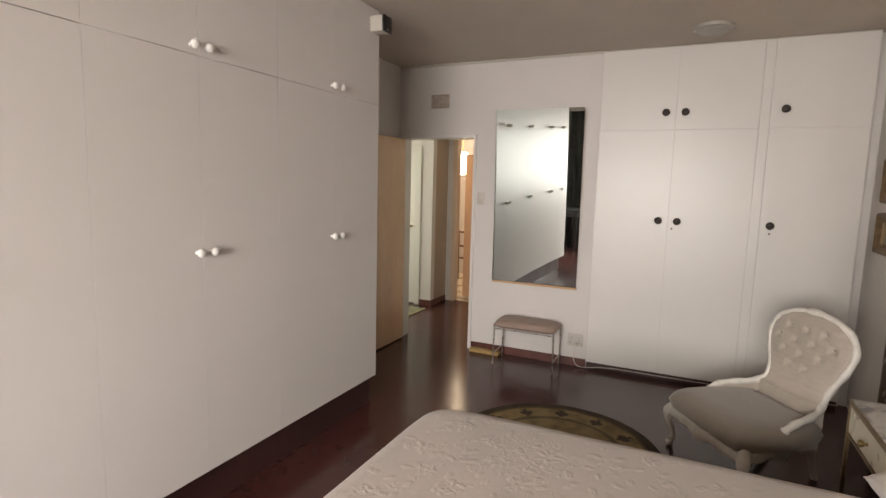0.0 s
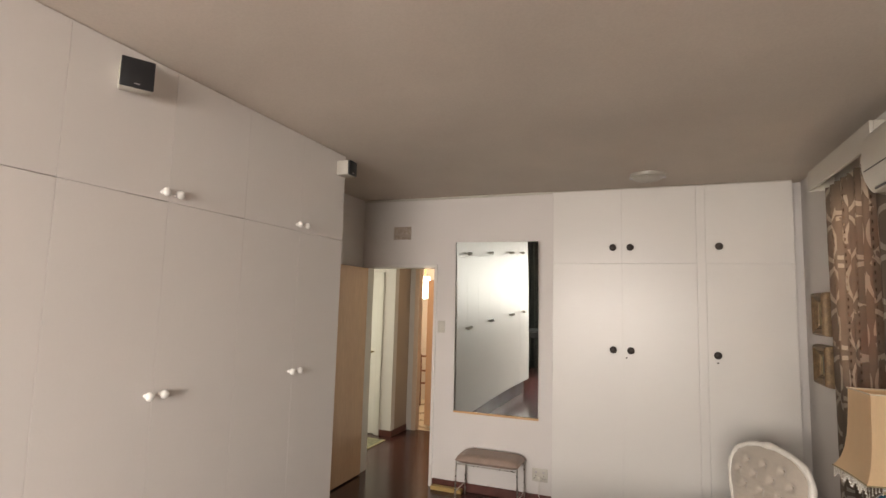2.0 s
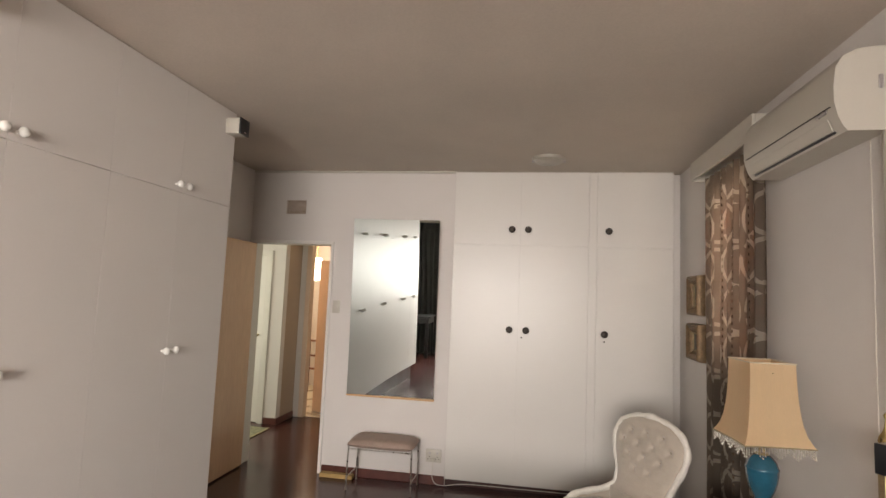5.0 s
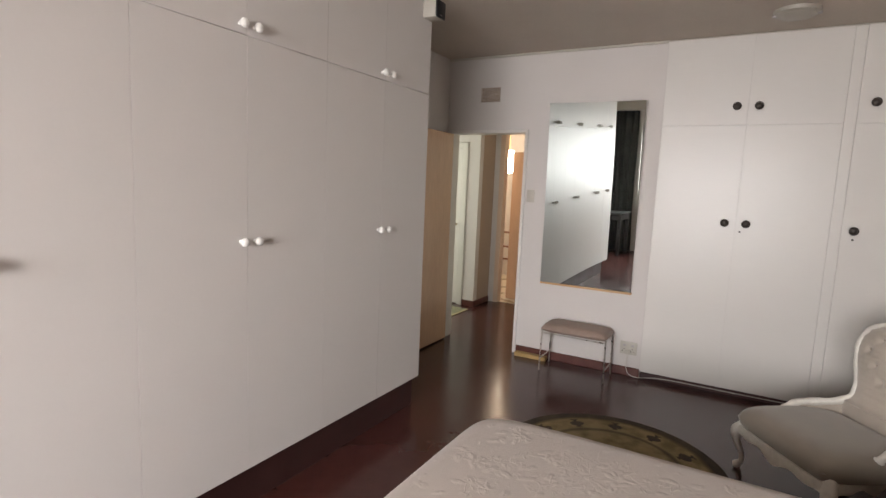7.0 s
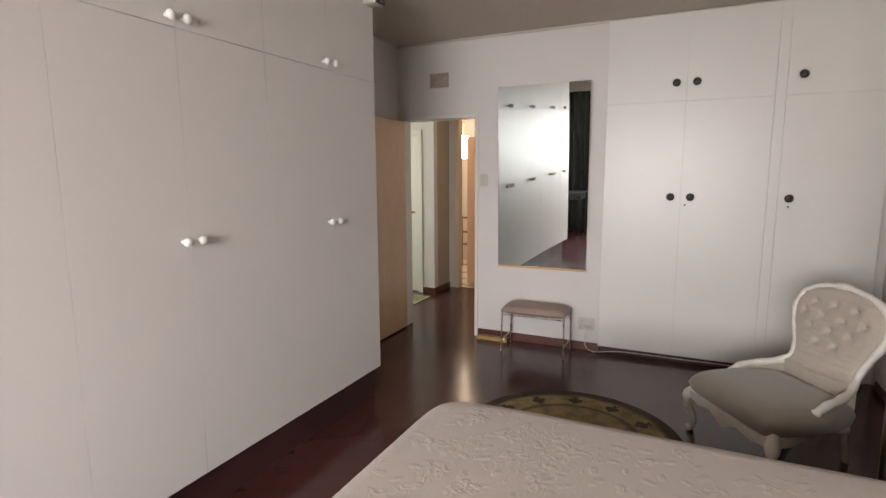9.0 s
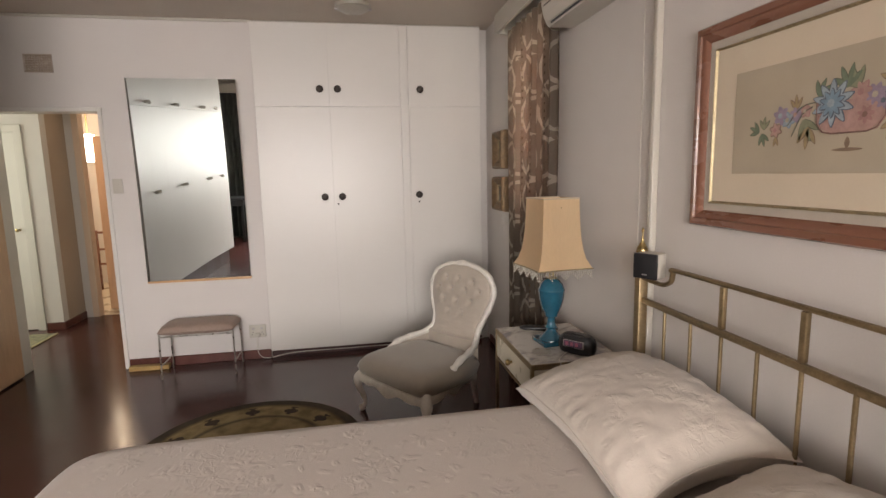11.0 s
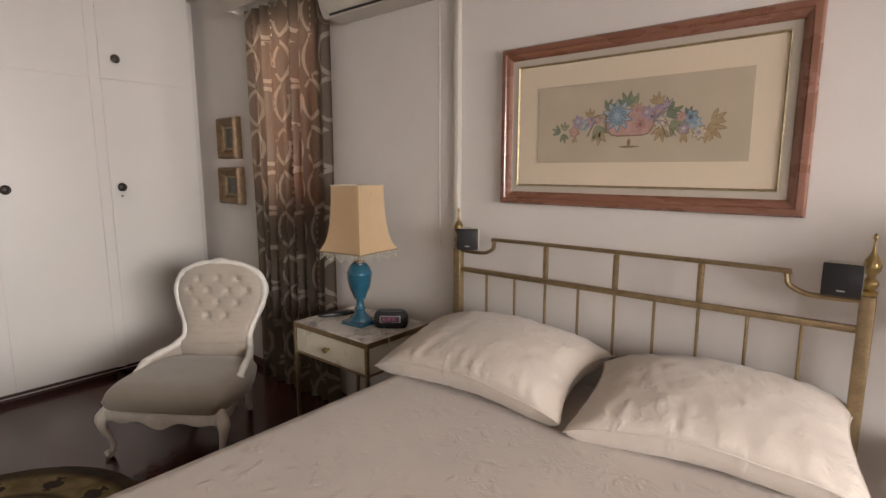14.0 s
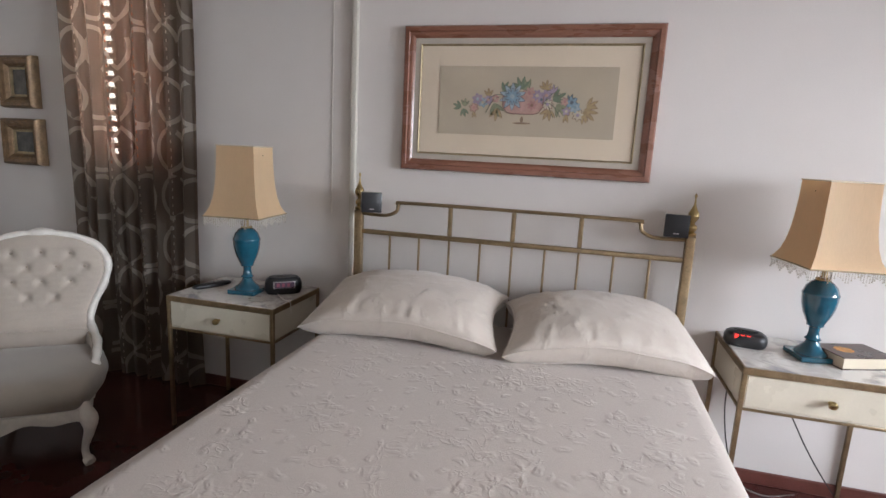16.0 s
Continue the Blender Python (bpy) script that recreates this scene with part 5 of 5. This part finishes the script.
# ---- round rug ----
def rug_material():
    m = material("olive_gold_rug", (0.16, 0.11, 0.05), 0.95, vary=0.2, scale=30, bump=0.9, fine=400, distance=0.004)
    nt, N, L, b = tree(m)
    co = N.new("ShaderNodeTexCoord")
    ln = N.new("ShaderNodeVectorMath")
    ln.operation = "LENGTH"
    L.new(co.outputs["Object"], ln.inputs[0])
    rings = N.new("ShaderNodeValToRGB")
    rings.color_ramp.interpolation = "LINEAR"
    e = rings.color_ramp.elements
    e[0].position, e[0].color = 0.0, (0.26, 0.19, 0.085, 1)
    e[1].position, e[1].color = 1.0, (0.055, 0.038, 0.018, 1)
    for p, c in ((0.36, (0.26, 0.19, 0.085, 1)), (0.385, (0.07, 0.05, 0.02, 1)), (0.41, (0.30, 0.225, 0.105, 1)), (0.52, (0.32, 0.235, 0.105, 1)), (0.545, (0.13, 0.09, 0.035, 1)), (0.56, (0.055, 0.036, 0.016, 1))):
        n = e.new(p)
        n.color = c
    L.new(ln.outputs["Value"], rings.inputs[0])
    ns = N.new("ShaderNodeTexNoise")
    ns.inputs["Scale"].default_value = 9
    ns.inputs["Detail"].default_value = 4
    L.new(co.outputs["Object"], ns.inputs["Vector"])
    mx = N.new("ShaderNodeMix")
    mx.data_type, mx.blend_type = "RGBA", "MULTIPLY"
    mx.inputs[0].default_value = 0.8
    rr = N.new("ShaderNodeValToRGB")
    rr.color_ramp.elements[0].position, rr.color_ramp.elements[0].color = 0.35, (0.45, 0.4, 0.3, 1)
    rr.color_ramp.elements[1].position, rr.color_ramp.elements[1].color = 0.6, (1.1, 1.1, 1.1, 1)
    L.new(ns.outputs[0], rr.inputs[0])
    L.new(rings.outputs[0], mx.inputs[6])
    L.new(rr.outputs[0], mx.inputs[7])
    L.new(mx.outputs[2], b.inputs["Base Color"])
    return m


rug = thing("round_rug", (-0.315, 3.045, 0.001), "round olive and gold rug with dark brown urns", "rug")
part("woven_body", lathe([(0.610, 0.0), (0.620, 0.004), (0.612, 0.009), (0.002, 0.010)], 72), rug_material(), rug)
URN = material("dark_rug_pile", (0.045, 0.028, 0.014), 0.95, vary=0.3, scale=60, bump=0.8, fine=400)
for k in range(12):
    bm = bmesh.new()
    outline = [(0, -0.055), (0.028, -0.052), (0.012, -0.038), (0.045, -0.022), (0.060, 0.004), (0.042, 0.024), (0.014, 0.032), (0.012, 0.046), (0.036, 0.056), (0.020, 0.066), (0, 0.060)]
    pts = outline + [(-x, y) for x, y in reversed(outline[1:-1])]
    f = bm.faces.new([bm.verts.new((x * 0.8, 0.462 + y * 0.9, 0.0105)) for x, y in pts])
    part("urn_motif", shift(bm, 0, 0, 0, 0, 0, k * 30 + 8), URN, rug, "dark woven urn")

# ---- south side, seen in the mirror ----
drape("curtain", (-2.045, SY + 0.10, 0.015), 0.46, 2.40, 6, 0.028, CURTAIN_DARK, "dark curtain drawn to the window's side", "x", 3)
drape("curtain", (1.22, SY + 0.10, 0.015), 0.44, 2.40, 5, 0.028, CURTAIN_DARK, "dark curtain gathered at the room's corner", "x", 5)
pel2 = thing("pelmet", (-2.29, SY + 0.001, 2.425), "long white box pelmet over the main window", "pelmet")
part("front_board", block(0, 0.165, 0, 3.70, 0.18, 0.15, 0.002), WHITE, pel2)
part("top_board", block(0, 0, 0.135, 3.70, 0.1645, 0.15), WHITE, pel2)
part("end_board", block(0, 0, 0, 0.015, 0.1645, 0.1345), WHITE, pel2)
desk = thing("side_table", (-2.26, -2.44, 0), "dark polished side table standing before the drawn curtain", "table")
part("top", block(0, 0, 0.71, 0.46, 0.52, 0.725, 0.004), BLACK, desk, "dark polished table top")
part("apron", block(0.03, 0.03, 0.60, 0.43, 0.49, 0.699, 0.002), BLACK, desk)
for lx in (0.03, 0.395):
    for ly in (0.03, 0.455):
        part("leg", block(lx, ly, 0, lx + 0.035, ly + 0.035, 0.60, 0.003), BLACK, desk, "square dark leg")

# ---- hall ----
frame_x("door_2_frame", -3.73, -2.78, 5.95, 2.03, GLOSS, 0.07, 0.10)
d2 = thing("hall_door", (-3.658, 5.975, 0), "closed white painted hall door", "door")
part("leaf", block(0, 0, 0.008, 0.81, 0.04, 1.965, 0.003), GLOSS, d2)
part("handle", shift(lathe([(0.012, 0), (0.012, 0.04), (0.018, 0.05), (0.004, 0.06)], 12), 0.74, -0.0, 1.02, 90, 0, 0), BRASS, d2)
# White frame's gloss tinted warm, putting the tiled room's lamp glow in its colour.
frame_x("door_3_frame", -2.545, -1.72, 6.40, 2.35, material("lamp_tinted_gloss", (0.66, 0.50, 0.38), 0.35, vary=0.03, scale=3, bump=0.06), 0.065, 0.10)
d3 = thing("bathroom_door", (-1.80, 6.525, 0), "varnished beige wooden door standing ajar into the tiled room", "door", "", 72)
part("leaf", block(-0.04, 0, 0.010, 0, 0.72, 1.97, 0.003), BEIGE_DOOR, d3)
hm = thing("hall_mat", (-2.72, 5.50, 0.001), "small patterned grey-green hall mat", "mat")
part("woven_body", block(-0.30, -0.28, 0, 0.10, 0.28, 0.008, 0.002), material("grey_green_mat", (0.20, 0.19, 0.12), 0.95, vary=0.5, scale=25, bump=0.6), hm)
part("border", block(0.10, -0.28, 0, 0.125, 0.28, 0.0085, 0.002), material("pale_mat_edge", (0.40, 0.34, 0.20), 0.9), hm)
LIT = glowing("lit_opal_glass", (1.0, 0.88, 0.74), 9.0)
gl = thing("globe_lamp", (-2.99, 7.75, 1.90), "lit frosted wall lamp in the tiled room", "lamp")
part("globe", lathe([(0.01, -0.18), (0.075, -0.165), (0.095, -0.09), (0.095, 0.11), (0.07, 0.17), (0.01, 0.18)], 20), LIT, gl, "glowing frosted glass")
part("bracket", tube([(0, 0, 0.16), (0, 0, 0.768)], 0.008, 8), BRASS, gl)
tr_ = thing("towel_stand", (-3.03, 7.95, 0), "small brown wooden stand on the tiled floor", "stand")
for dx in (-0.08, 0.08):
    part("post", block(dx - 0.015, -0.015, 0, dx + 0.015, 0.015, 0.82, 0.003), MAHOGANY, tr_)
for z in (0.36, 0.56, 0.79):
    part("rail", block(-0.0645, -0.012, z - 0.015, 0.0645, 0.012, z + 0.015, 0.003), MAHOGANY, tr_)
lamp("tiled_room_lamp", "POINT", pose(-2.80, 7.35, 2.1), 48, (1.0, 0.82, 0.62), 0.3)
# ---- cables of the second nightstand ----
for pts, nm in (([(0, 0, 0), (-0.02, 0.02, -0.15), (-0.10, -0.05, -0.33), (-0.05, -0.16, -0.50), (-0.02, -0.25, -0.62)], "dark lamp cable hanging behind the nightstand"), ([(0, 0.2, 0), (-0.05, 0.22, -0.3), (-0.12, 0.17, -0.55), (-0.10, 0.05, -0.635), (-0.04, -0.1, -0.64)], "thin dark clock cable trailing to the floor")):
    c = thing("cable", (1.46, 0.1, 0.65), nm, "cable")
    part("strand", tube(smooth_path(pts, 8), 0.003, 6), DARKMETAL, c)
c = thing("cable", (1.20, 2.36, 0.664), "short white cable over the nightstand's edge", "cable")
part("strand", tube(smooth_path([(0.05, 0.03, 0), (0.0, -0.02, 0.0), (-0.04, -0.07, 0.0), (-0.045, -0.098, -0.002), (-0.045, -0.104, -0.03), (-0.042, -0.104, -0.06)], 6), 0.002, 6), CABLE, c)
